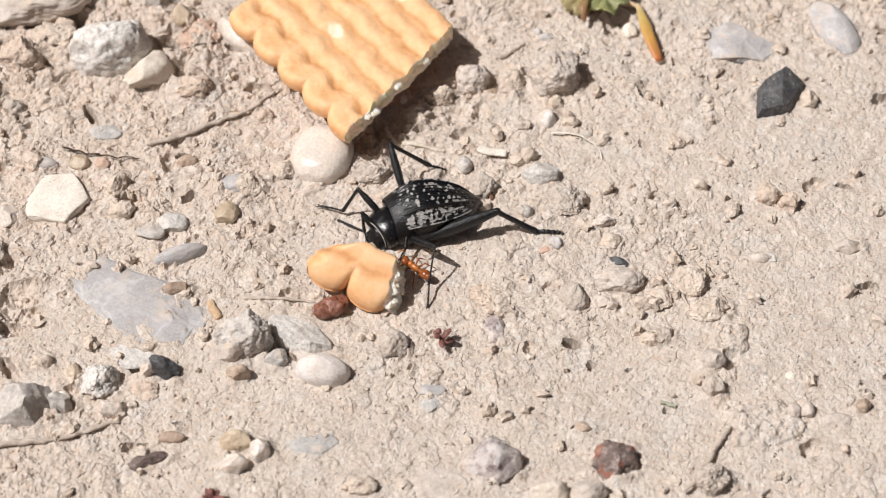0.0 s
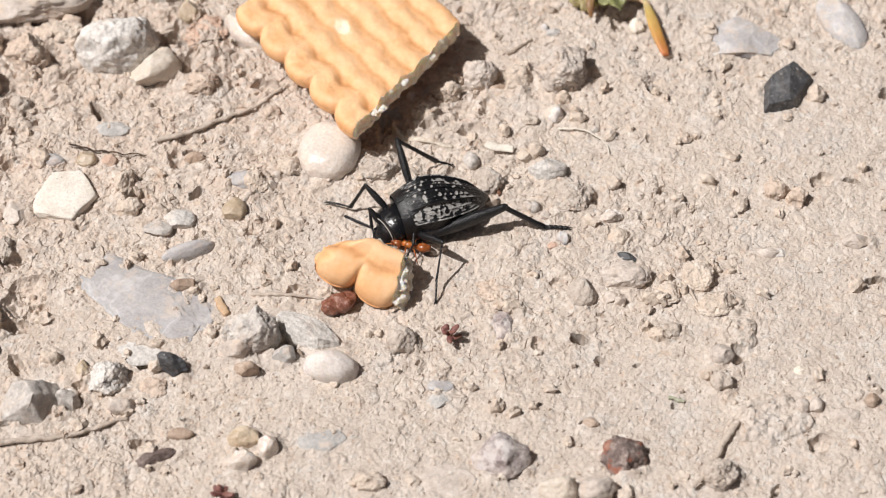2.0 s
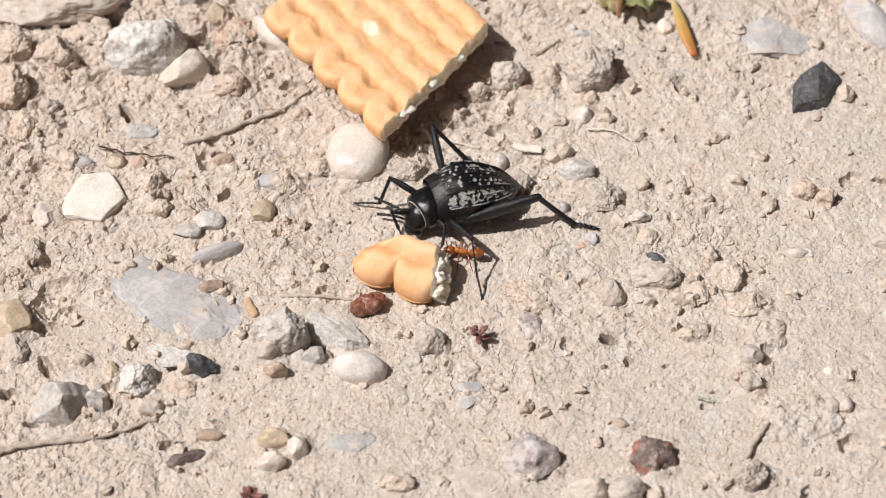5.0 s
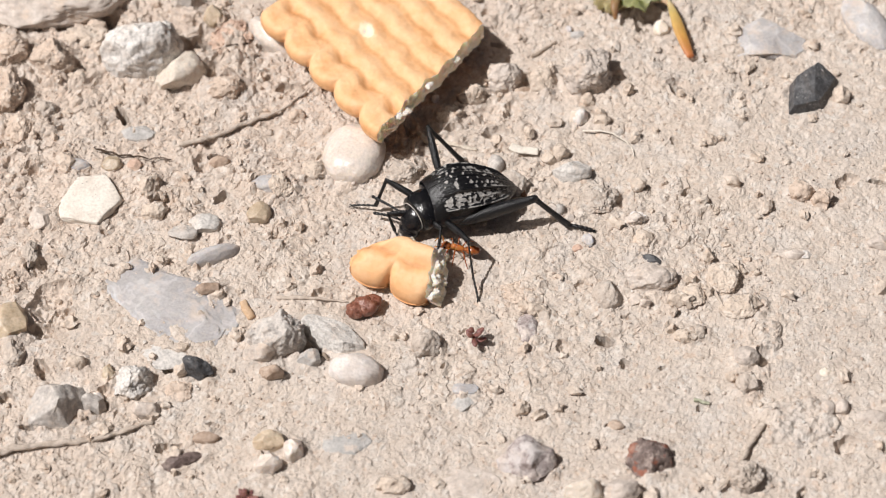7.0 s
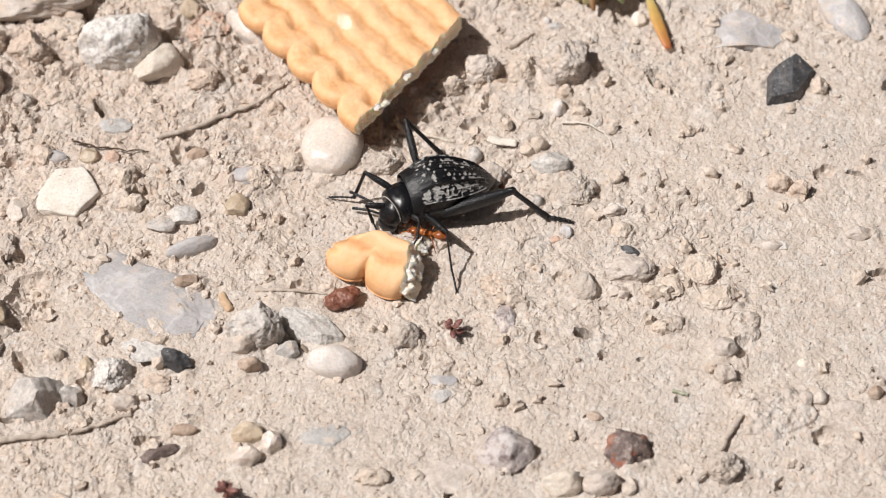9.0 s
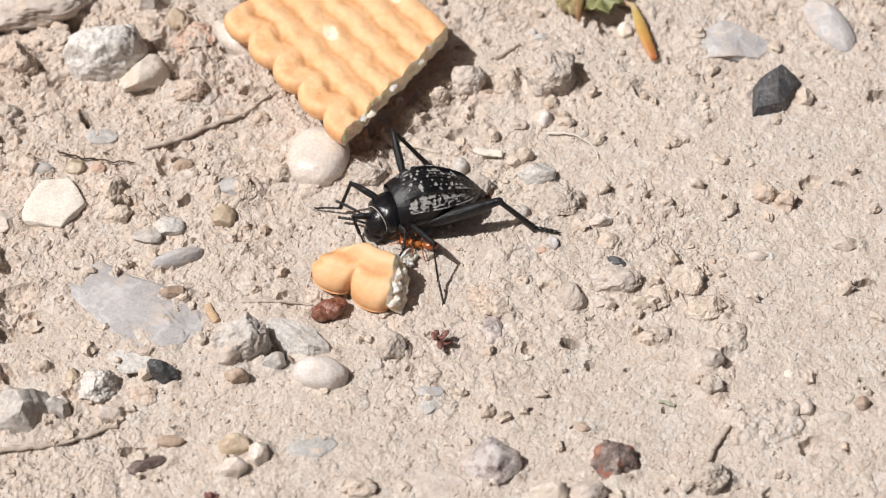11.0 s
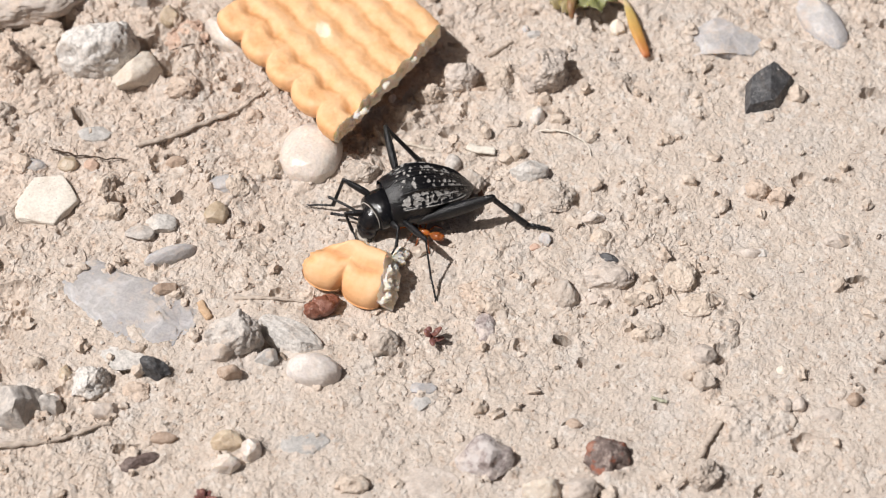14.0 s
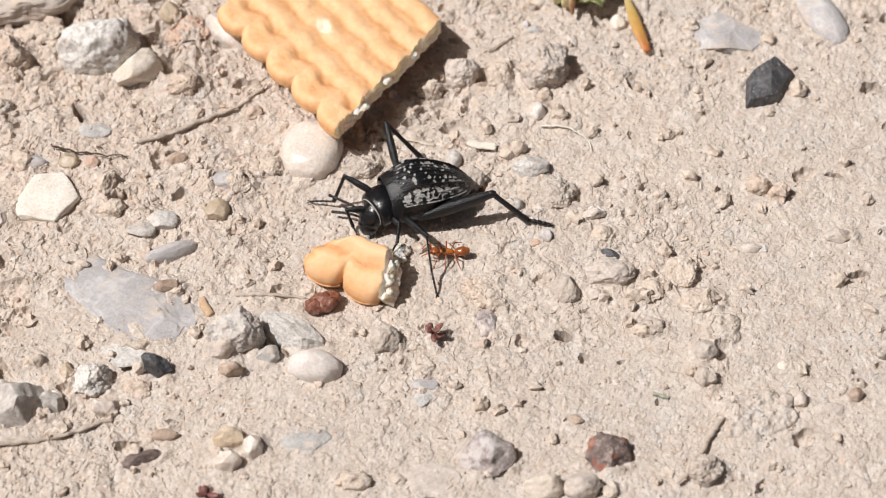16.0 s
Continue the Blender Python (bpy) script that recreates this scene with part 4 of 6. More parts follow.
def biscuit(thing, length, depth, pitch, thick, seed, first=0.0, wave=0.2, pits=(), rounding=1.9, ragged=0.55, far_ragged=False, round_start=False, round_end=False, curve=False, lean=0.0, lean_end=0.0, bulge=1.0, groove_deep=0.3, dents=0.3, under=0.75, hand=1, main="end", uneven=0.14, shelf=0.5):
    """Crust, underside and broken faces of a biscuit with a scalloped edge along u and depth along v; u=0 is a broken edge. Its top lies near z=0."""
    def edge(u):
        s = ((u - first) / pitch) % 1.0
        return -0.30 * pitch * (math.sqrt(max(1 - (2 * s - 1) ** 2 * 0.97, 0.0)) - 0.17)

    def start(b):
        v = b * depth
        return lean * v * ((v / depth) ** 2 if curve else 1.0) + ragged * (noise.fractal(Vector((v * 0.45, seed, 0)), 1.0, 2.0, 4) + 0.16 * noise.noise(Vector((v * 3.6, seed, 4))) + 0.035 * noise.noise(Vector((v * 8.0, seed, 6))))

    def finish(b):
        v = b * depth
        return length - lean_end * v + (ragged * noise.fractal(Vector((v * 0.5, seed, 9)), 1.0, 2.0, 4) if far_ragged else 0.0)

    def back(u):
        return depth + 0.35 * ragged * noise.fractal(Vector((u * 0.5, seed, 15)), 1.0, 2.0, 4)

    nu, nv = int(length / 0.16), int(depth / 0.17)
    bm = bmesh.new()
    layer = bm.verts.layers.float.new("toast")

    def place(a, b):
        b = b * b * 0.35 + b * 0.65
        u = start(b) + a * (finish(b) - start(b))
        v0 = edge(u)
        return u, v0 + b * (back(u) - v0), v0

    top, low = [], []
    for i in range(nu + 1):
        rt, rl = [], []
        for j in range(nv + 1):
            u, v, v0 = place(i / nu, j / nv)
            d = v - v0
            s = ((u - first) / pitch) % 1.0
            gap = min(s, 1 - s) * pitch
            near = min(d, 9.0)
            if round_start:
                near = min(near, 0.12 + 1.2 * i / nu * length)
            if round_end:
                near = min(near, 0.05 + (1 - i / nu) * length)
            drop = rounding - math.sqrt(max(rounding ** 2 - max(rounding - near, 0.0) ** 2, 0.0))
            groove = groove_deep * math.exp(-(gap / 0.5) ** 2) * math.exp(-max(d - 0.2, 0.0) / 1.3)
            ridge = wave * math.sin((v - 4.2) * math.tau / 3.75 + 0.35 * math.sin(u * math.tau / pitch) + 0.4 * noise.noise(Vector((u * 0.3, v * 0.3, seed)))) * min(max((d - 2.6) / 1.5, 0), 1)
            dent = math.exp(-(((s - 0.5) * pitch) ** 2 + (v - 3.2) ** 2) / 0.7)
            z = -drop - groove + ridge - dents * dent + uneven * noise.fractal(Vector((u * 0.5, v * 0.5, seed)), 1.0, 2.0, 3)
            toast = 0.34 - ridge * 0.8 + (0.35 * math.exp(-((ridge / wave + 1) / 0.16) ** 2) if d > 2.6 else 0.0) + 1.6 * dents * dent + 0.45 * min(drop / rounding, 1.0) + 0.30 * noise.noise(Vector((u * 0.35, v * 0.35, seed + 3))) + 0.20 * noise.fractal(Vector((u * 1.1, v * 1.1, seed + 5)), 0.8, 2.0, 3)
            toast = max(toast, 0.14)
            # each pit is sunk a little and coloured paler, slightly off its centre
            for pu, pv in pits:
                near_pit = math.exp(-((u - pu) ** 2 + (v - pv) ** 2) / 0.9)
                z -= 0.4 * near_pit
                toast -= 0.8 * math.exp(-((u - pu + 0.2) ** 2 + (v - pv) ** 2) / 0.8)
            vert = bm.verts.new((u * MM, hand * v * MM, z * MM))
            vert[layer] = min(max(toast, 0.0), 1.0)
            rt.append(vert)
            vert = bm.verts.new((u * MM, hand * v * MM, (-thick + (under * drop)) * MM))
            vert[layer] = 0.4
            rl.append(vert)
        top.append(rt)
        low.append(rl)
    for i in range(nu):
        for j in range(nv):
            bm.faces.new((top[i][j], top[i + 1][j], top[i + 1][j + 1], top[i][j + 1]))
            bm.faces.new((low[i][j], low[i][j + 1], low[i + 1][j + 1], low[i + 1][j]))
        bm.faces.new((low[i][0], low[i + 1][0], top[i + 1][0], top[i][0]))
    rims = {"start": [(top[0][j].co.copy(), low[0][j].co.copy()) for j in range(nv + 1)], "end": [(top[nu][j].co.copy(), low[nu][j].co.copy()) for j in range(nv, -1, -1)], "back": [(top[i][nv].co.copy(), low[i][nv].co.copy()) for i in range(nu + 1)]}
    outward = {"start": Vector((-1, 0, 0)), "end": Vector((1, 0, 0)), "back": Vector((0, hand, 0))}
    for side, pairs in rims.items():
        rows = []
        for k, (a, b) in enumerate(pairs):
            line = []
            ends = min(1.0, k / 5, (len(pairs) - 1 - k) / 5)
            for q in range(29):
                s = q / 28
                p = a.lerp(b, s)
                slope = min(s / shelf, 1.0) * math.sqrt(max(1 - max(s - shelf, 0.0) ** 2 / (1 - shelf) ** 2, 0.0))
                out = slope * (bulge if side == main else 0.35) + math.sin(s * math.pi) * ragged * (0.5 * noise.fractal(p * 800 + Vector((seed, 0, 0)), 0.9, 2.1, 3) + 0.7 * (0.55 - noise.voronoi(p * 1050 + noise.noise_vector(p * 2500) * 0.25)[0][0]) + 0.3 * (0.5 - noise.voronoi(p * 2600)[0][0]))
                vert = bm.verts.new(p + outward[side] * out * ends * MM)
                vert[layer] = 0.6
                line.append(vert)
            rows.append(line)
        for p, q in zip(rows, rows[1:]):
            for k in range(28):
                bm.faces.new((p[k], p[k + 1], q[k + 1], q[k])).material_index = 0 if (side == "start" and round_start) or (side == "end" and round_end) else 1
    bmesh.ops.remove_doubles(bm, verts=bm.verts, dist=0.002 * MM)
    bmesh.ops.recalc_face_normals(bm, faces=bm.faces)
    part("body", bm, (CRUST, FLESH), thing, "golden baked crust with pale crumbly broken sides")


big_biscuit = empty("biscuit", pose(-0.01471, 0.01841, 0.00460, 0, 0, 127.5) @ pose(-0.0048, 0, 0.0016, 0, 0, 0), "broken golden butter biscuit with scalloped edge on the soil", "biscuit")
biscuit(big_biscuit, 27.3, 21.5, 5.6, 2.7, 3.0, first=4.8, wave=0.16, rounding=1.2, ragged=0.6, bulge=0.3, shelf=0.75, under=1.0, dents=0.4, pits=((15.3, 8.5), (15.4, 19.3)), lean=0.30, lean_end=-0.04, round_end=True, hand=-1, main="start")

fragment = empty("biscuit_piece", pose(0, 0, 0), "small two-lobed broken biscuit piece being gnawed", "biscuit")
biscuit(fragment, 11.0, 6.0, 5.5, 4.2, 8.0, first=0.0, wave=0.34, rounding=2.7, ragged=0.7, far_ragged=True, round_start=True, curve=True, lean=0.80, lean_end=0.26, bulge=1.8, groove_deep=0.7, shelf=0.8, dents=0.04, uneven=0.05)


def flake(thing, name, at, radii, seed, label):
    """A lumpy bit of biscuit crumb, half set in its thing at a place in the thing's space (mm)."""
    bm = bmesh.new()
    for v in ball(bm, (0, 0, 0), radii, level=4):
        q = v.co * 1100 + Vector((seed * 3.1, 0, 0))
        v.co = v.co * (1 + 0.5 * noise.fractal(q, 0.6, 2.2, 6) + 0.25 * (0.4 - noise.voronoi(q * 2.0)[0][0])) + Vector(at) * MM
    return part(name, bm, FLESH, thing, label)


rnd = random.Random(12)
for k, v in enumerate((3.2, 4.4, 9.5, 15.0)):
    flake(big_biscuit, "crumb_flake", (0.30 * v - 0.15 + rnd.uniform(-0.1, 0.1), -v, rnd.uniform(-1.0, -0.3)), (rnd.uniform(0.4, 0.6), rnd.uniform(0.6, 0.95), rnd.uniform(0.22, 0.35)), k, "white flake of biscuit crumb")
# a small pale lump sits in each pit of the crust
for k, (u, v) in enumerate(((15.3, 8.5), (15.4, 19.3))):
    flake(big_biscuit, "blister", (u + 0.1, -v, -0.44), (0.45, 0.38, 0.13), 20 + k, "pale raised spot in the crust")
for k, v in enumerate((1.0, 2.2, 3.1, 4.0, 4.9, 2.7)):
    s = rnd.uniform(0.15, 0.7)
    flake(fragment, "crumb_flake", (11.0 - 0.26 * v - 0.05 + 1.5 * s, v, -0.3 - 3.4 * s), (rnd.uniform(0.6, 0.9), rnd.uniform(0.6, 1.0), rnd.uniform(0.35, 0.5)), 40 + k, "white flake of biscuit crumb")

bm = bmesh.new()
for k, (x, y, z, r) in enumerate(((0, 0, 0.8, 1.0), (1.1, 0.25, 0.7, 0.75), (-0.9, 0.5, 0.9, 0.85), (0.3, -0.7, 0.5, 0.7))):
    for v in ball(bm, (x, y, z), (r * 1.25, r * 1.05, r * 0.75), pose(0, 0, 0, 25 * k, 12 * k, 40 * k), level=4):
        q = v.co * 1300 + Vector((k * 3.0, 0, 0))
        v.co += (v.co - Vector((x, y, z)) * MM) * (0.35 * noise.fractal(q, 0.6, 2.2, 5) + 0.25 * (0.4 - noise.voronoi(q * 1.8)[0][0]))
crumb = tagged(add(bm, "biscuit_crumb", FLESH), "pale yellowish crumb of biscuit beside a broken piece", "crumb")

# ---- shrivelled brown berry under the biscuit piece ----
n = Nodes("shrivelled brown skin", 0.22, 0.5)
n.colour(n.ramp(n.noise(1.0, 5, 0.7), (0.3, (0.12, 0.042, 0.028)), (0.55, (0.23, 0.09, 0.058)), (0.75, (0.40, 0.24, 0.18)))).bump(n.noise(0.9, 5, 0.7), 0.25, 1.0)
BERRY = n.m
bm = bmesh.new()
for k, (x, y, r) in enumerate(((0, 0, 1.6), (-1.2, -0.6, 1.3), (0.8, 0.7, 1.2))):
    for v in ball(bm, (x, y, 1.1), (r, r * 0.85, r * 0.75), level=4):
        v.co *= 1 + 0.14 * noise.fractal(v.co * 900 + Vector((k * 5, 1, 0)), 0.8, 2.1, 4)
x, y, z = (-13.6, -10.0, 1.0)
tagged(add(bm, "shrivelled_berry", BERRY), "shrivelled reddish brown berry on the soil", "berry").matrix_basis = pose(x * MM, y * MM, (ground_at(x, y) - 0.2) * MM)


# ---- twigs, roots and straws ----
def fibre_material(name, dark, pale, rough=0.9, mm=0.8):
    n = Nodes(name, rough, 0.2)
    n.colour(n.ramp(n.noise(mm, 5, 0.7, distortion=0.6), (0.3, dark), (0.7, pale))).bump(n.noise(0.5, 5, 0.75), 0.12, 0.9)
    return n.m


BARK = fibre_material("weathered bark", (0.20, 0.15, 0.115), (0.44, 0.37, 0.30))
DUSTY = fibre_material("dusty root", (0.36, 0.295, 0.24), (0.60, 0.52, 0.45))
STRAW = fibre_material("pale straw", (0.46, 0.38, 0.30), (0.72, 0.66, 0.57), mm=0.5)
THREAD = fibre_material("bleached root thread", (0.62, 0.56, 0.48), (0.78, 0.73, 0.65))
CHARRED = fibre_material("dark brown bark", (0.035, 0.024, 0.018), (0.10, 0.07, 0.05))
TAN = fibre_material("tan wood chip", (0.42, 0.27, 0.16), (0.62, 0.46, 0.32))


def twig(name, points, radius, material, label, category="twig", seed=1, flat=1.0, wobble=0.12, taper=0.5):
    """A thin stick along the soil through points (x, y, clearance in mm)."""
    line = bent([(x, y, ground_at(x, y) + c * 0.35) for x, y, c in points], 14)
    line = [p + noise.noise_vector(p * 0.55 + Vector((seed, 0, 0))) * wobble * 2.0 + noise.noise_vector(p * 1.6) * wobble * 0.5 for p in line]
    n = len(line) - 1
    radii = [radius * (1 - taper * i / n) * (1 + 0.28 * noise.noise(p * 0.7 + Vector((0, seed, 0)))) for i, p in enumerate(line)]
    radii[-1] *= 0.35
    radii[0] *= 0.5
    bm = tube(bmesh.new(), line, radii, 10, flat)
    for v in bm.verts:
        v.co += noise.noise_vector(v.co * 1500) * radius * 0.42 * MM
    return tagged(add(bm, name, material), label, category)


twig("twig", [(-60.5, -32.6, 1.0), (-55.3, -30.4, 1.2), (-50.0, -29.5, 1.3), (-45.4, -28.7, 1.4), (-41.8, -27.6, 1.2), (-38.8, -26.2, 0.4)], 0.42, DUSTY, "dusty grey-brown twig lying on soil", seed=2, flat=1.2)
twig("twig", [(-38.5, 16.7, 0.6), (-34.2, 18.1, 1.2), (-29.6, 20.4, 1.4), (-25.6, 22.6, 1.4), (-21.9, 26.5, 1.2)], 0.36, DUSTY, "thin dusty twig reaching under the biscuit", seed=3)
twig("bark_strip", [(-49.7, 15.8, 1.2), (-46.5, 15.3, 1.3), (-43.2, 14.5, 1.5), (-39.7, 14.0, 1.2)], 0.12, CHARRED, "thin curled strip of dark bark", "bark", seed=4, flat=1.4, wobble=0.3)
twig("root_thread", [(14.1, 19.0, 1.2), (17.1, 18.5, 1.4), (19.3, 17.3, 1.4), (20.5, 15.9, 1.0), (20.7, 14.5, 0.6)], 0.15, THREAD, "fine bleached root thread on soil", "root", seed=5, wobble=0.05)
twig("straw", [(-24.9, -7.9, 0.3), (-20.7, -8.2, 0.4), (-15.7, -8.7, 0.3)], 0.30, DUSTY, "dusty straw lying on soil", "straw", seed=6, wobble=0.05)
twig("twig", [(28.2, -37.0, 2.2), (29.6, -35.2, 2.2), (31.0, -32.9, 2.0), (32.4, -30.6, 1.5), (33.4, -28.9, 1.4), (34.4, -27.4, 0.8)][::-1], 0.36, DUSTY, "dusty brown root half buried in soil", "root", seed=7, flat=1.3, taper=0.6)
twig("root_thread", [(-30.4, 33.9, 0.3), (-33.0, 33.3, 0.4), (-35.9, 33.1, 0.3)], 0.2, CHARRED, "thin dark root beside a grey rock", "root", seed=8)
twig("root_thread", [(7.7, 32.8, 0.4), (9.2, 33.7, 0.5), (11.1, 35.4, 0.4)], 0.28, BARK, "thin brown root between clods", "root", seed=9)
twig("wood_chip", [(4.6, 16.1, 1.2), (6.2, 15.5, 1.5), (8.3, 15.2, 1.2)], 0.26, THREAD, "bleached white wood chip", "wood chip", seed=10, flat=2.6, wobble=0.05, taper=0.2)
twig("straw", [(-5.8, 18.6, 0.8), (-2.9, 17.4, 0.8), (0.4, 16.4, 0.4)], 0.26, STRAW, "pale straw splinter by the beetle's leg", "straw", seed=11, flat=1.9, wobble=0.06)
twig("straw", [(-7.6, 21.0, 1.6), (-6.6, 19.0, 1.2), (-5.3, 17.5, 0.5)], 0.7, STRAW, "papery dry husk in the biscuit's shade", "straw", seed=12, flat=0.5, wobble=0.05)
twig("wood_chip", [(-29.0, -8.3, 0.5), (-28.5, -9.6, 0.5), (-27.7, -11.1, 0.4)], 0.30, TAN, "tan wood chip on soil", "wood chip", seed=13, flat=1.8, wobble=0.03, taper=0.1)
twig("grass_bit", [(26.2, -23.5, 0.8), (27.1, -23.8, 0.8), (28.2, -24.1, 0.8)], 0.34, fibre_material("dry green grass", (0.34, 0.35, 0.25), (0.50, 0.50, 0.40)), "short bit of dry green grass", "grass", seed=14, wobble=0.02)
twig("straw", [(-19.8, -15.4, 0.4), (-18.8, -16.7, 0.4), (-18.1, -17.7, 0.3)], 0.34, BARK, "small brown chip between stones", "wood chip", seed=15)
twig("root_thread", [(29.0, -6.1, 0.5), (30.1, -8.2, 0.5), (30.9, -10.5, 0.4)], 0.22, DUSTY, "thin dusty root among clods", "root", seed=16)
twig("bark_strip", [(5.4, 11.0, 0.5), (6.1, 9.3, 0.8), (6.5, 7.8, 0.5)], 0.5, fibre_material("red brown bark", (0.10, 0.05, 0.03), (0.26, 0.15, 0.10)), "red-brown scrap of bark behind the beetle", "bark", seed=18)


# ---- weeds ----
def leaf_material(name, a, b, soft=0.3):
    n = Nodes(name, 0.45, 0.4)
    n.colour(n.ramp(n.noise(2.2, 4, 0.6), (0.3, a), (0.7, b))).bump(n.noise(0.6, 4, 0.6), 0.06, 0.6).soft(soft, 0.6, (0.7, 0.8, 0.3))
    return n.m


GREEN = leaf_material("fleshy green leaf", (0.15, 0.16, 0.06), (0.29, 0.29, 0.14))
OLIVE = leaf_material("withering olive leaf", (0.26, 0.21, 0.10), (0.44, 0.37, 0.21))
RUDDY = leaf_material("red tinged leaf", (0.24, 0.09, 0.05), (0.26, 0.22, 0.09))
RUST = leaf_material("dark red leaf", (0.13, 0.05, 0.045), (0.26, 0.12, 0.10))


def yellow_leaf_material():
    n = Nodes("yellowing leaf", 0.45, 0.4)
    along = n.attribute("along")
    c = n.ramp(along, (0.0, (0.56, 0.45, 0.29)), (0.3, (0.50, 0.37, 0.13)), (0.7, (0.52, 0.28, 0.075)), (1.0, (0.46, 0.155, 0.055)))
    n.colour(n.mix(0.4, c, n.ramp(n.noise(1.2, 4, 0.6), (0.3, 0.7), (0.7, 1.1)), "MULTIPLY")).bump(n.noise(0.5, 4, 0.6), 0.05, 0.6).soft(0.3, 0.6)
    return n.m


def leaf(name, thing, points, width, thick, material, seed, label="", blunt=0.45):
    """A fleshy leaf: a flattened, rounded tube along points (mm)."""
    line = bent(points, 7, 0.0, seed)
    n = len(line) - 1
    radii = [max(thick * math.sin(math.pi * min(0.08 + 0.90 * i / n, 1.0)) ** blunt * (0.45 + 0.55 * min(i / n * 1.8, 1.0)), 0.05) for i in range(n + 1)]
    bm = tube(bmesh.new(), line, radii, 14, width / thick)
    layer = bm.verts.layers.float.new("along")
    for i, v in enumerate(bm.verts):
        v[layer] = (i // 14) / n
    return part(name, bm, material, thing, label)


weed = empty("weed", pose(0, 0, 0), "low fleshy green weed with yellowing leaf", "weed")
x, y, z = (21.7, 41.9, 0.0)
g = ground_at(x, y)


def blade(thing, base, way, size, tip, seed, material, label=""):
    """A lobed, crinkled leaf blade with a short stalk, from base (mm) out along way (degrees), rising to tip."""
    a0 = radians(way)
    bm = bmesh.new()
    top, low = [], []
    for i in range(9):
        rt, rl = [], []
        for k in range(41):
            s = k / 40 * 2 - 1
            a = s * 2.2
            reach = size * (1 - 0.35 * abs(s) ** 1.5) * (1 + 0.16 * math.cos(a * 5.5 + seed) + 0.06 * math.cos(a * 15 + seed))
            r = reach * i / 8
            px, py = math.cos(a) * r + size * 0.15, math.sin(a) * r * 0.85
            z = tip * max(px, 0) / size + 0.22 * size * (r / size) * math.cos(a * 5.5 + seed + 1.2) * 0.6 - 0.10 * size * (r / size) ** 2 + 0.05 * size * noise.noise(Vector((px * 2.5, py * 2.5, seed)))
            q = Vector((base[0] + math.cos(a0) * px - math.sin(a0) * py, base[1] + math.sin(a0) * px + math.cos(a0) * py, base[2] + z))
            rt.append(bm.verts.new((q + Vector((0, 0, 0.10))) * MM))
            rl.append(bm.verts.new((q - Vector((0, 0, 0.10))) * MM))
        top.append(rt)
        low.append(rl)
    for i in range(8):
        for k in range(40):
            bm.faces.new((top[i][k], top[i + 1][k], top[i + 1][k + 1], top[i][k + 1]))
            bm.faces.new((low[i][k], low[i][k + 1], low[i + 1][k + 1], low[i + 1][k]))
    for k in range(40):
        bm.faces.new((top[8][k], low[8][k], low[8][k + 1], top[8][k + 1]))
    part("leaf", bm, material, thing, label)


for bx, way, size, tip, seed, mat in (((0.2, 0.0, 2.0), -70, 3.1, 0.8, 1, GREEN), ((0.8, 0.4, 2.2), -28, 2.8, 0.5, 2, GREEN), ((-0.8, 0.3, 1.6), -165, 3.4, -0.2, 3, OLIVE), ((-2.6, 1.0, 1.5), -150, 3.0, 0.0, 4, OLIVE), ((0.3, 1.5, 2.4), 80, 3.4, 0.3, 5, GREEN), ((1.2, 1.6, 2.2), 20, 3.0, 0.2, 6, GREEN), ((-2.0, 2.0, 2.0), 130, 3.2, 0.2, 7, GREEN)):
    blade(weed, (x + bx[0], y + bx[1], g + bx[2]), way, size, tip, seed, mat)
    part("stalk", tube(bmesh.new(), bent([(x, y, g - 0.3), (x + bx[0] * 0.6, y + bx[1] * 0.6, g + bx[2] * 0.6), (x + bx[0], y + bx[1], g + bx[2])], 4), [0.22] * 9, 7), RUDDY, weed)
leaf("leaf", weed, [(x - 0.5, y, g + 1.0), (19.6, 40.9, 2.8), (19.0, 39.1, 2.9), (19.1, 37.5, 1.8)], 0.62, 0.36, RUDDY, 4, "red-tinged narrow leaf")
part("stem", tube(bmesh.new(), bent([(x, y, g + 0.6), (23.9, 41.5, 1.5), (25.8, 41.0, 1.6), (27.0, 40.1, 1.7)], 6), [0.5] * 6 + [0.4] * 6 + [0.35] * 7, 8), TAN, weed, "dry tan stem")
leaf("leaf", weed, [(26.4, 40.9, 1.9), (27.0, 38.3, 2.0), (27.8, 34.7, 1.8), (28.9, 31.0, 1.3)], 0.82, 0.36, yellow_leaf_material(), 9, "yellow to orange withering leaf", 0.22)


def seedling(x, y, size, seed):
    """A tiny dark red seedling with stubby leaves."""
    rnd = random.Random(seed)
    g = ground_at(x, y)
    ob = empty("seedling", pose(x * MM, y * MM, g * MM), "tiny dark red seedling with stubby leaves", "seedling")
    part("stem", tube(bmesh.new(), [(0, 0, -0.3), (0.1, 0, 0.5), (0.1, 0.1, 1.0 * size)], [0.28, 0.25, 0.2], 7), RUST, ob)
    for k in range(7):
        a = k * 2.4 + rnd.uniform(-0.3, 0.3)
        r = size * rnd.uniform(0.6, 1.3)
        z = size * (0.55 + 0.16 * k)
        d = Vector((math.cos(a), math.sin(a), 0))
        leaf("leaf", ob, [(0.1, 0.1, z), d * r * 0.5 + Vector((0, 0, z + 0.2)), d * r + Vector((0, 0, z + rnd.uniform(0.2, 0.9)))], 0.30 * size, 0.20 * size, RUST, k)


x, y, z = (-0.3, -15.1, 0.0)
seedling(x, y, 1.35, 1)
x, y, z = (-26.9, -38.4, 0.0)
seedling(x, y, 1.3, 2)


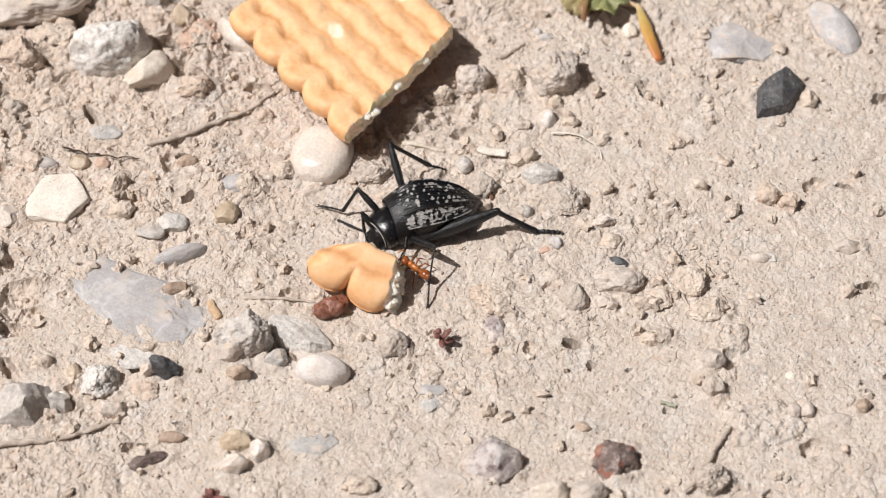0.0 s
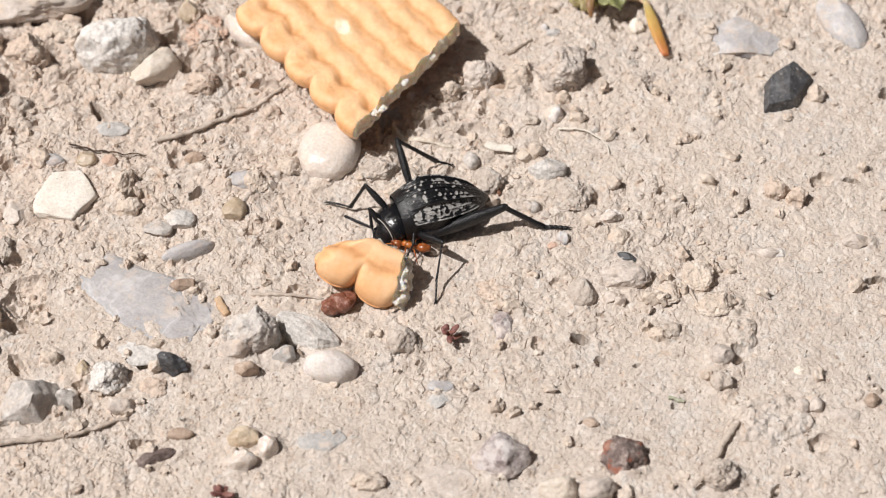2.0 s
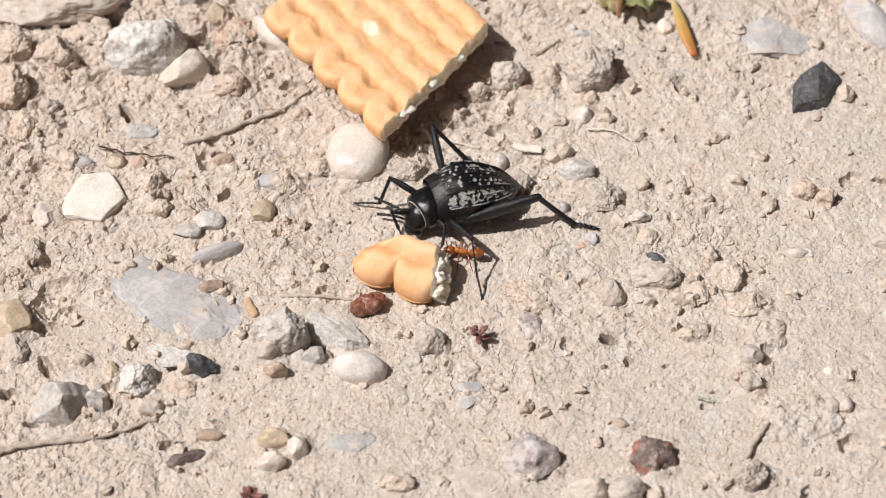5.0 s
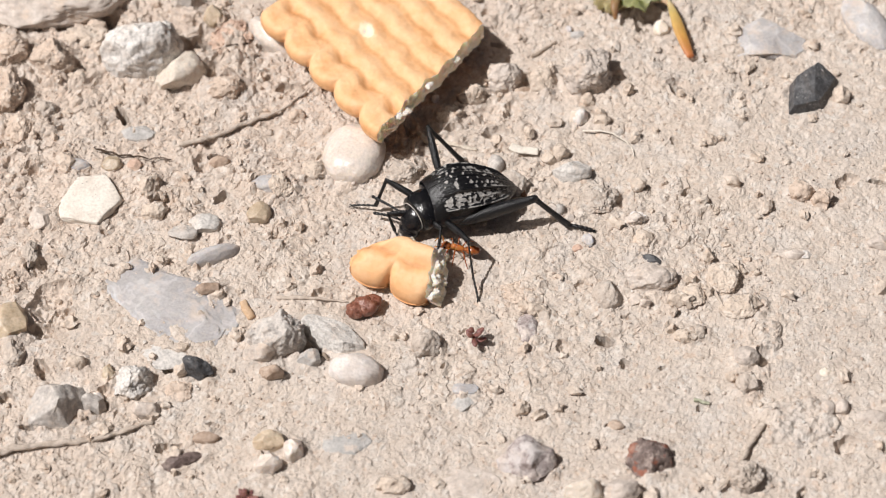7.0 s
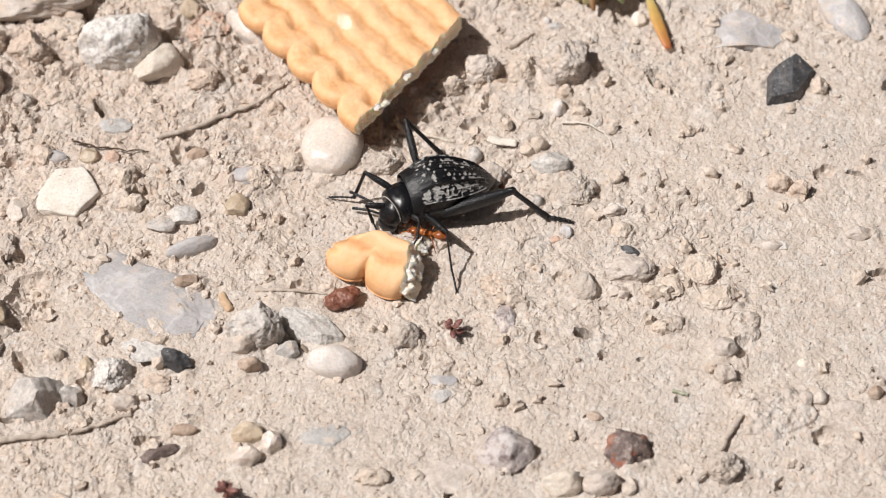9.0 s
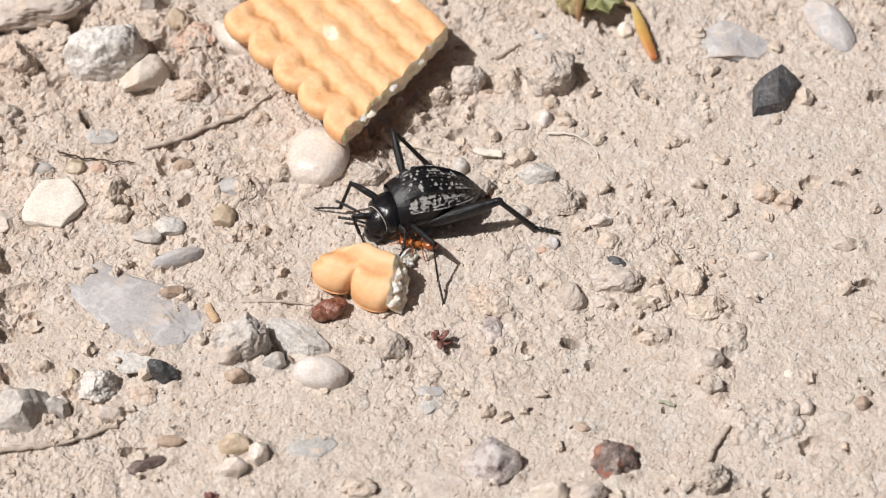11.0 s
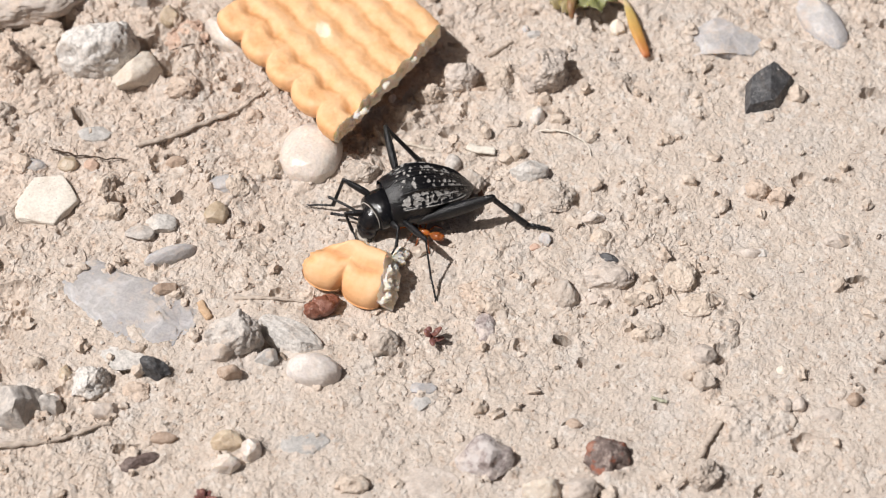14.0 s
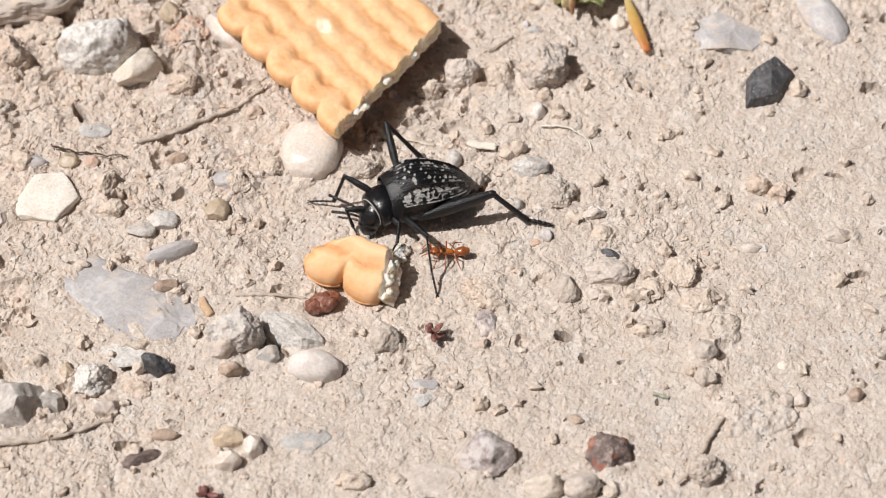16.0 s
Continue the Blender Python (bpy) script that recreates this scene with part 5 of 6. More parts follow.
# ---- beetle ----
def chitin(name, base, rough, bump):
    n = Nodes(name, rough, 0.5)
    c = n.ramp(n.noise(1.5, 4, 0.6), (0.3, base), (0.8, tuple(v * 1.7 for v in base)))
    dust_fleck = n.ramp(n.noise(0.9, 5, 0.75), (0.62, 0.0), (0.80, 0.10))
    n.colour(n.mix(dust_fleck, c, (0.42, 0.37, 0.31))).bump(n.noise(0.28, 4, 0.7), bump, 0.9)
    n.put(n.p.inputs["Roughness"], n.ramp(n.noise(0.8, 3), (0.3, rough - 0.08), (0.7, rough + 0.1)))
    return n.m


def elytra_material():
    n = Nodes("black wing cases with pale flecks", 0.34, 0.5)
    dust_fleck = n.attribute("dust_fleck")
    c = n.mix(n.ramp(dust_fleck, (0.28, 0.0), (0.55, 1.0)), (0.006, 0.006, 0.007), n.ramp(n.noise(0.35, 3, 0.7), (0.3, (0.22, 0.21, 0.20)), (0.7, (0.46, 0.445, 0.42))))
    n.colour(c).bump(n.noise(0.45, 4, 0.7), 0.14, 0.9)
    n.put(n.p.inputs["Roughness"], n.ramp(dust_fleck, (0.2, 0.32), (0.8, 0.9)))
    return n.m


SHELL = chitin("glossy black chitin", (0.005, 0.005, 0.006), 0.19, 0.05)
LEG = chitin("dull black chitin", (0.005, 0.005, 0.006), 0.36, 0.14)
ELYTRA = elytra_material()

BEETLE_AT, BEETLE_HEADING = (-1.0, 5.0), 200.0
beetle = empty("beetle", pose(BEETLE_AT[0] * MM, BEETLE_AT[1] * MM, 0, 0, 0, BEETLE_HEADING), "black darkling beetle with white-flecked wing cases gnawing biscuit", "beetle")
INTO_BEETLE = (Matrix.Translation((BEETLE_AT[0], BEETLE_AT[1], 0)) @ pose(0, 0, 0, 0, 0, BEETLE_HEADING)).inverted()


def local(p):
    """A place in the world (mm) in the beetle's own space (mm)."""
    return INTO_BEETLE @ Vector(p)


def shell(rings, sides, start=0.0, stop=math.tau, power=2.0, dress=None, cap=True):
    """A body lofted along x through rings (x, z, half width, half height); dress(s, angle, point) moves a point and
    returns how pale its fleck is.
    """
    bm = bmesh.new()
    layer = bm.verts.layers.float.new("dust_fleck")
    closed = stop - start > 6.28
    made = []
    n = len(rings) - 1
    for i, (x, z, w, h) in enumerate(rings):
        ring = []
        for k in range(sides if closed else sides + 1):
            a = start + (stop - start) * k / sides
            c, s = math.cos(a), math.sin(a)
            p = Vector((x, math.copysign(abs(c) ** (2 / power), c) * w, z + math.copysign(abs(s) ** (2 / power), s) * h))
            dust_fleck = 0.0
            if dress:
                p, dust_fleck = dress(i / n, a, p)
            v = bm.verts.new(p * MM)
            v[layer] = dust_fleck
            ring.append(v)
        made.append(ring)
    for a, b in zip(made, made[1:]):
        for k in range(len(a) if closed else len(a) - 1):
            q = (k + 1) % len(a)
            bm.faces.new((a[k], b[k], b[q], a[q]))
    if closed and cap:
        bm.faces.new(made[0])
        bm.faces.new(made[-1][::-1])
    bmesh.ops.recalc_face_normals(bm, faces=bm.faces)
    return bm


def elytra_dress(s, a, p):
    """Two raised keels on each wing case, rows of small flecks above the upper one and a netted pale band between the two."""
    side = abs(math.degrees(a) - 90)            # 0 at the suture, 90 at the margin
    fade = min(max((s - 0.09) / 0.07, 0), 1) * min(max((0.95 - s) / 0.12, 0), 1)
    along = p.x + 0.25 * noise.noise(p * 0.9)
    rough = noise.noise(p * 1.9) + 0.6 * noise.noise(p * 4.3)
    half = 1 if a < math.pi / 2 else -1
    row = side / 9.6
    if side > 61:
        dust_fleck = -1.0
    elif side > 59.2:
        # pale line on the lower keel: the ridge's highlight put into the colour
        dust_fleck = 0.45 + 0.5 * rough
    elif side > 31:
        net = noise.noise(Vector((along * 1.7, side * 0.125, 7.0 * half))) + 0.5 * noise.noise(Vector((along * 3.2, side * 0.24, 3.0 * half)))
        dust_fleck = 0.50 + 2.1 * net + 0.7 * rough - 0.9 * math.exp(-((side - 32) / 2.0) ** 2) - 1.2 * math.exp(-((side - 58) / 1.3) ** 2)
    else:
        lane = abs(row - math.floor(row) - 0.5) * 2          # 0 mid-row, 1 between rows
        spot = noise.noise(Vector((along * 1.9, math.floor(row) * 5.7, 11.0 * half)))
        dust_fleck = 0.42 - 1.1 * lane ** 2 + 1.9 * spot + 1.5 * rough - (0.55 if row < 1 else 0.15)
        dust_fleck -= 0.8 * max(0.2 - s, 0) / 0.2
        if side > 27:
            dust_fleck = -0.5
    keel = 0.42 * math.exp(-((side - 60.5) / 2.0) ** 2) + 0.42 * math.exp(-((side - 29.5) / 2.2) ** 2) + 0.08 * math.exp(-((side - 45) / 1.6) ** 2)
    keel *= min(max((s - 0.10) / 0.22, 0), 1)
    ribs = 0.02 * math.cos(row * math.tau) if side < 29 else 0.0
    out = keel + ribs - 0.11 * max(min(dust_fleck, 1.0), 0.0) + 0.05 * rough
    if side < 2.0:
        out -= 0.07
    if side > 62:                              # the flank below the lower keel turns in
        out -= 0.25 * min((side - 62) / 12.0, 1.0)
    axis = Vector((p.x, 0, 4.2))
    return p + (p - axis).normalized() * out * fade, max(min(dust_fleck * fade, 1.0), 0.0)


def outline(t, peak, front, tail):
    """Half width along the body, 0..1: blunt in front of the peak, drawn out behind it."""
    if t < peak:
        return front + (1 - front) * math.sin(math.pi / 2 * t / peak) ** 0.8
    return max(1 - ((t - peak) / (1 - peak)) ** tail, 0.0) ** 0.72


def body_rings(n, wide, high):
    return [(5.3 - 12.0 * i / n, 4.75 - 1.5 * (i / n) ** 2, max(wide * outline(i / n, 0.40, 0.80, 1.75), 0.04), max(high * outline(i / n, 0.34, 0.70, 1.5), 0.04)) for i in range(n + 1)]


rings = body_rings(150, 4.1, 4.15)
wing_near = part("wing_case", shell(rings, 150, radians(-12), radians(89.6), dress=elytra_dress), ELYTRA, beetle, "black wing case with rows of white flecks")
wing_far = part("wing_case", shell(rings, 150, radians(90.4), radians(192), dress=elytra_dress), ELYTRA, beetle, "black wing case with rows of white flecks")
abdomen = part("abdomen", shell(body_rings(50, 4.05, 2.2), 48), SHELL, beetle)
FRONT = Matrix.Translation((5.0, 0, 0)) @ pose(0, 0, 0, 0, 0, 16) @ Matrix.Translation((-5.0, 0, 0))   # the fore body turns to the biscuit


def fore(bm):
    for v in bm.verts:
        v.co = (FRONT @ (v.co / MM)) * MM
    return bm


def pronotum_rings():
    rows = []
    for i in range(41):
        t = i / 40
        end = max(1 - abs(2 * t - 1) ** 9, 0) ** 0.35
        rim = 0.16 * math.exp(-((t - 0.07) / 0.035) ** 2) + 0.15 * math.exp(-((t - 0.93) / 0.035) ** 2)
        rows.append((4.1 + 3.5 * t, 4.65 - 0.35 * t, max((2.15 + 0.62 * math.sin(math.pi * (0.08 + 0.72 * t)) + rim) * end, 0.1), max((1.85 + 0.30 * math.sin(math.pi * t) + rim) * end, 0.1)))
    return rows


def pronotum_dress(s, a, p):
    dent = -0.10 * math.exp(-((math.degrees(a) - 90) / 5.0) ** 2) * math.exp(-((s - 0.5) / 0.3) ** 2) + 0.03 * noise.fractal(p * 1.6, 0.9, 2.0, 3)
    return p + (p - Vector((p.x, 0, 4.4))).normalized() * dent, 0.0


pronotum = part("pronotum", fore(shell(pronotum_rings(), 72, dress=pronotum_dress)), SHELL, beetle, "glossy black pronotum with raised rims")
collar = part("collar", fore(tube(bmesh.new(), [(4.5, math.cos(a) * 2.35, 4.62 + math.sin(a) * 1.95) for a in [radians(-20 + 220 * k / 24) for k in range(25)]], [0.17] * 25, 8)), SHELL, beetle)
fringe = part("fringe", fore(tube(bmesh.new(), [(7.62, math.cos(a) * 1.98, 4.3 + math.sin(a) * 1.70) for a in [radians(-35 + 250 * k / 28) for k in range(29)]], [0.055] * 29, 6)), fibre_material("pale bristle fringe", (0.34, 0.32, 0.29), (0.60, 0.56, 0.51)), beetle, "pale bristle fringe")
HEAD = FRONT @ Matrix.Translation((6.95, 0, 4.45)) @ pose(0, 0, 0, 0, 0, 10) @ pose(0, 0, 0, 0, 54, 0)     # neck, turned down; the head's own x runs to the mouth


def on_head(points):
    return [HEAD @ Vector(p) for p in points]


def head_dress(s, a, p):
    """A ridge over each eye, a groove before the forehead and a pitted skin."""
    top = math.sin(a)
    out = 0.10 * math.exp(-((abs(p.y) - 1.15) / 0.22) ** 2) * max(top, 0) * math.exp(-((s - 0.42) / 0.2) ** 2)
    out -= 0.13 * math.exp(-((s - 0.66) / 0.03) ** 2) * max(top, 0)
    out += 0.035 * noise.fractal(p * 2.4, 0.9, 2.0, 3)
    return p + (p - Vector((p.x, 0, 0.1))).normalized() * out, 0.0


bm = shell([(-0.6 + 4.3 * i / 40, 0.22 * math.sin(math.pi * i / 40), max(1.62 * max(1 - (abs(i / 40 - 0.42) / 0.62) ** 2.4, 0) ** 0.5 * (1 - 0.12 * math.exp(-((i / 40 - 0.62) / 0.07) ** 2)), 0.1), max(1.30 * max(1 - (abs(i / 40 - 0.42) / 0.62) ** 2.4, 0) ** 0.5, 0.1)) for i in range(41)], 60, dress=head_dress)
for v in bm.verts:
    v.co = (HEAD @ (v.co / MM)) * MM
head = part("head", bm, SHELL, beetle, "glossy black down-turned head")
for side in (1, -1):
    bm = bmesh.new()
    ball(bm, HEAD @ Vector((1.1, side * 1.50, 0.28)), (0.42, 0.30, 0.52), pose(0, 0, 0, 0, 48, 0), level=2)
    part("eye", bm, SHELL, head)
    part("mandible", tube(bmesh.new(), on_head(bent([(3.2, side * 0.75, 0.0), (3.9, side * 0.78, -0.1), (4.3, side * 0.35, -0.2), (4.35, side * 0.03, -0.25)], 5)), [0.42, 0.4, 0.38, 0.36, 0.34, 0.32, 0.3, 0.28, 0.26, 0.24, 0.22, 0.2, 0.18, 0.14, 0.1, 0.05], 8), SHELL, head)
    part("palp", tube(bmesh.new(), on_head(bent([(3.0, side * 1.0, -0.3), (3.8, side * 1.4, -0.5), (4.2, side * 1.2, -0.9)], 4)), [0.17] * 7 + [0.24, 0.15], 7), fibre_material("dusty palp", (0.10, 0.09, 0.08), (0.46, 0.42, 0.37)), head, "pale dusty palp")
part("upper_lip", tube(bmesh.new(), on_head([(3.45, -0.85, 0.45), (3.85, -0.4, 0.42), (3.92, 0, 0.42), (3.85, 0.4, 0.42), (3.45, 0.85, 0.45)]), [0.18, 0.24, 0.26, 0.24, 0.18], 8), fibre_material("pale lip", (0.30, 0.27, 0.23), (0.55, 0.50, 0.44)), head, "pale dusty upper lip")


def beaded(points, radius, beads, tip=1.25):
    """An antenna of small beads along a line (mm)."""
    line = bent(points, 20)
    n = len(line) - 1
    return tube(bmesh.new(), line, [radius * (0.72 + 0.4 * abs(math.sin(i / n * beads * math.pi))) * (1 + (tip - 1) * i / n) for i in range(n + 1)], 7)


part("antenna", beaded([local(p) for p in ((-9.5, 2.7, 4.0), (-11.1, 3.7, 4.2), (-13.2, 5.2, 4.0))], 0.16, 11), LEG, head)
part("antenna", beaded([local(p) for p in ((-9.3, 1.8, 3.4), (-10.8, 2.8, 3.0), (-13.0, 3.6, 2.6))], 0.16, 11), LEG, head)


LEGS = []


def leg(points, thick, foot_beads=5, shin=1.0, step=()):
    """One leg through hip, knee, ankle and tip (world, mm): a femur, and a tibia that carries tarsus and claws. step: seconds and where the tip stands
    from then on, when it steps."""
    hip, knee, ankle, tip = [local(p) for p in points]
    at = lambda a, b, s: a.lerp(b, s)
    bm = tube(bmesh.new(), [at(hip, knee, s) for s in (0, 0.08, 0.2, 0.35, 0.5, 0.65, 0.8, 0.9, 0.97, 1.02, 1.05)], [thick * k for k in (0.5, 0.66, 0.82, 0.97, 1.0, 0.96, 0.82, 0.66, 0.60, 0.55, 0.25)], 16, 0.8)
    for v in bm.verts:
        v.co += noise.noise_vector(v.co * 2600) * 0.035 * MM
    femur = part("femur", bm, LEG, beetle)
    bm = tube(bmesh.new(), [at(knee, ankle, s) for s in (-0.04, 0.0, 0.06, 0.2, 0.4, 0.6, 0.8, 0.93, 0.99, 1.01)], [thick * shin * k for k in (0.25, 0.48, 0.50, 0.46, 0.47, 0.50, 0.55, 0.62, 0.64, 0.3)], 14, 0.75)
    for v in bm.verts:
        v.co += noise.noise_vector(v.co * 2900) * 0.035 * MM
    tibia = part("tibia", bm, LEG, beetle)
    line = bent([ankle, at(ankle, tip, 0.5) + Vector((0, 0, 0.12)), tip], 10)
    n = len(line) - 1
    part("tarsus", tube(bmesh.new(), line, [thick * (0.20 + 0.10 * abs(math.sin(i / n * foot_beads * math.pi))) for i in range(n)] + [0.06], 8), LEG, tibia)
    way = (tip - at(ankle, tip, 0.6)).normalized()
    side = way.cross(Vector((0, 0, 1))) * 0.25
    for s in (1, -1):
        part("claw", tube(bmesh.new(), [tip - way * 0.1, tip + way * 0.25 + side * s * 0.7, tip + way * 0.45 + side * s * 0.8 - Vector((0, 0, 0.15))], [0.09, 0.07, 0.02], 6), LEG, tibia)
    spurs = (ankle - knee).normalized()
    part("spur", tube(bmesh.new(), [ankle - spurs * 0.15, ankle + spurs * 0.3 + side * 0.9], [0.08, 0.02], 6), LEG, tibia)
    LEGS.append((femur, tibia, hip, knee, tip, [(t, local(p)) for t, p in step]))


leg(((-2.0, 1.7, 3.1), (7.5, 3.8, 5.1), (11.8, 2.7, 1.1), (15.0, 2.3, 0.4)), 1.0, shin=0.85)
leg(((-4.0, 1.9, 3.4), (-0.88, -2.79, 5.2), (-0.3, -6.0, 1.9), (0.3, -8.4, 0.35)), 0.52, shin=0.62, step=((0.0, (-1.9, -9.3, 0.35)), (3.50, (-1.9, -9.3, 0.35)), (3.72, (0.3, -8.4, 0.35)), (16.0, (0.3, -8.4, 0.35))))
leg(((-5.5, 2.0, 3.0), (-4.3, 0.2, 3.8), (-4.6, -1.6, 2.2), (-5.4, -2.9, 1.6)), 0.50)
leg(((-4.4, 8.4, 3.6), (-5.9, 13.9, 7.2), (-1.6, 13.1, 1.4), (0.1, 12.8, 0.4)), 0.66)
leg(((-7.0, 4.9, 3.8), (-11.2, 6.6, 5.6), (-12.7, 6.0, 1.2), (-15.8, 6.7, 0.4)), 0.52)
leg(((-7.9, 3.2, 3.2), (-11.0, 2.7, 3.6), (-10.2, 1.9, 1.2), (-9.7, 1.0, 0.6)), 0.48)


# ---- ant ----
def ant_material(name, base, rough):
    n = Nodes(name, rough, 0.5)
    n.colour(n.ramp(n.noise(0.8, 3), (0.3, base), (0.75, tuple(min(v * 1.6, 1) for v in base)))).soft(0.4, 0.5, (1.0, 0.35, 0.1)).bump(n.noise(0.2, 3), 0.02, 0.5)
    return n.m


AMBER_SKIN = ant_material("amber chitin", (0.33, 0.11, 0.026), 0.2)
AMBER_DARK = ant_material("dark amber chitin", (0.21, 0.062, 0.017), 0.2)
ant = empty("ant", pose(0, 0, 0), "small glossy orange ant on the soil", "ant")
bm = bmesh.new()
ball(bm, (0, 0, 1.05), (0.85, 0.42, 0.46), level=3)
ball(bm, (0.55, 0, 1.18), (0.45, 0.40, 0.42), level=3)
part("thorax", bm, AMBER_SKIN, ant)
bm = bmesh.new()
ball(bm, (1.55, 0, 1.08), (0.62, 0.58, 0.44), level=3)
ant_head = part("head", bm, AMBER_DARK, ant)
bm = bmesh.new()
ball(bm, (-0.98, 0, 1.05), (0.22, 0.24, 0.34), level=2)
part("petiole", bm, AMBER_SKIN, ant)
bm = bmesh.new()
ball(bm, (-1.85, 0, 1.16), (1.0, 0.62, 0.55), pose(0, 0, 0, 0, 8, 0), level=3)
for v in bm.verts:                              # the rings of the abdomen
    v.co *= 1 + 0.03 * math.sin(v.co.x / MM * 9.0)
part("gaster", bm, AMBER_DARK, ant)
for s in (1, -1):
    bm = bmesh.new()
    ball(bm, (1.62, s * 0.50, 1.2), (0.13, 0.08, 0.13), level=2)
    part("eye", bm, SHELL, ant_head)
    part("antenna", tube(bmesh.new(), bent([(1.9, s * 0.2, 1.2), (2.3, s * 0.85, 1.7), (2.9, s * 0.7, 1.2), (3.2, s * 0.6, 0.7)], 5), [0.07] * 16, 6), AMBER_SKIN, ant_head)
    part("mandible", tube(bmesh.new(), [(2.05, s * 0.28, 0.95), (2.35, s * 0.22, 0.85), (2.45, s * 0.04, 0.8)], [0.12, 0.1, 0.03], 6), AMBER_DARK, ant_head)
    for x, fx, fy in ((0.6, 1.7, 1.9), (0.15, 0.2, 2.4), (-0.35, -1.8, 2.2)):
        part("leg", tube(bmesh.new(), [(x, s * 0.25, 0.85), (x + (fx - x) * 0.4, s * fy * 0.45, 1.65), (x + (fx - x) * 0.75, s * fy * 0.8, 0.7), (fx, s * fy, 0.05)], [0.10, 0.10, 0.07, 0.04], 6), AMBER_DARK, ant)


# ---- what moves ----
def settle(lean, sink, forward, low=1.0):
    """A pose of the beetle's body in its own space: tipped forward about its tail, sunk and swayed towards the biscuit piece, and pushed forward (mm)."""
    about = Vector((-5.0, 0, 2.5)) * MM
    sway = INTO_BEETLE.to_3x3() @ Vector((0, 0.9 * low - 0.5 * sink, -1.1 * low - 0.38 * sink))
    return Matrix.Translation(sway * MM + Vector((forward * MM, 0, 0))) @ Matrix.Translation(about) @ pose(0, 0, 0, 0, lean, 0) @ Matrix.Translation(-about)


def nodding(m, deg, turn=0.0):
    about = Vector((7.0, 0, 4.6)) * MM
    return m @ Matrix.Translation(about) @ pose(0, 0, 0, 0, deg, turn) @ Matrix.Translation(-about)


def bent_leg(hip, foot, knee, thigh, shank):
    """Where the knee goes, for a thigh and a shank of those lengths, nearest to the side where it was."""
    d = foot - hip
    length = min(d.length, (thigh + shank) * 0.998)
    d.normalize()
    a = (thigh ** 2 - shank ** 2 + length ** 2) / (2 * length)
    out = knee - hip
    out -= d * out.dot(d)
    return hip + d * a + out.normalized() * math.sqrt(max(thigh ** 2 - a ** 2, 0.0))


def bone(a, b, c):
    """The frame of a limb from a to b, bent towards c (mm)."""
    x = (b - a).normalized()
    z = x.cross(c - a).normalized()
    m = Matrix((x, z.cross(x), z)).transposed().to_4x4()
    m.translation = a * MM
    return m


def tip_at(step, t, rest):
    for (t0, a), (t1, b) in zip(step, step[1:]):
        if t0 <= t <= t1:
            return a.lerp(b, (t - t0) / (t1 - t0))
    return rest


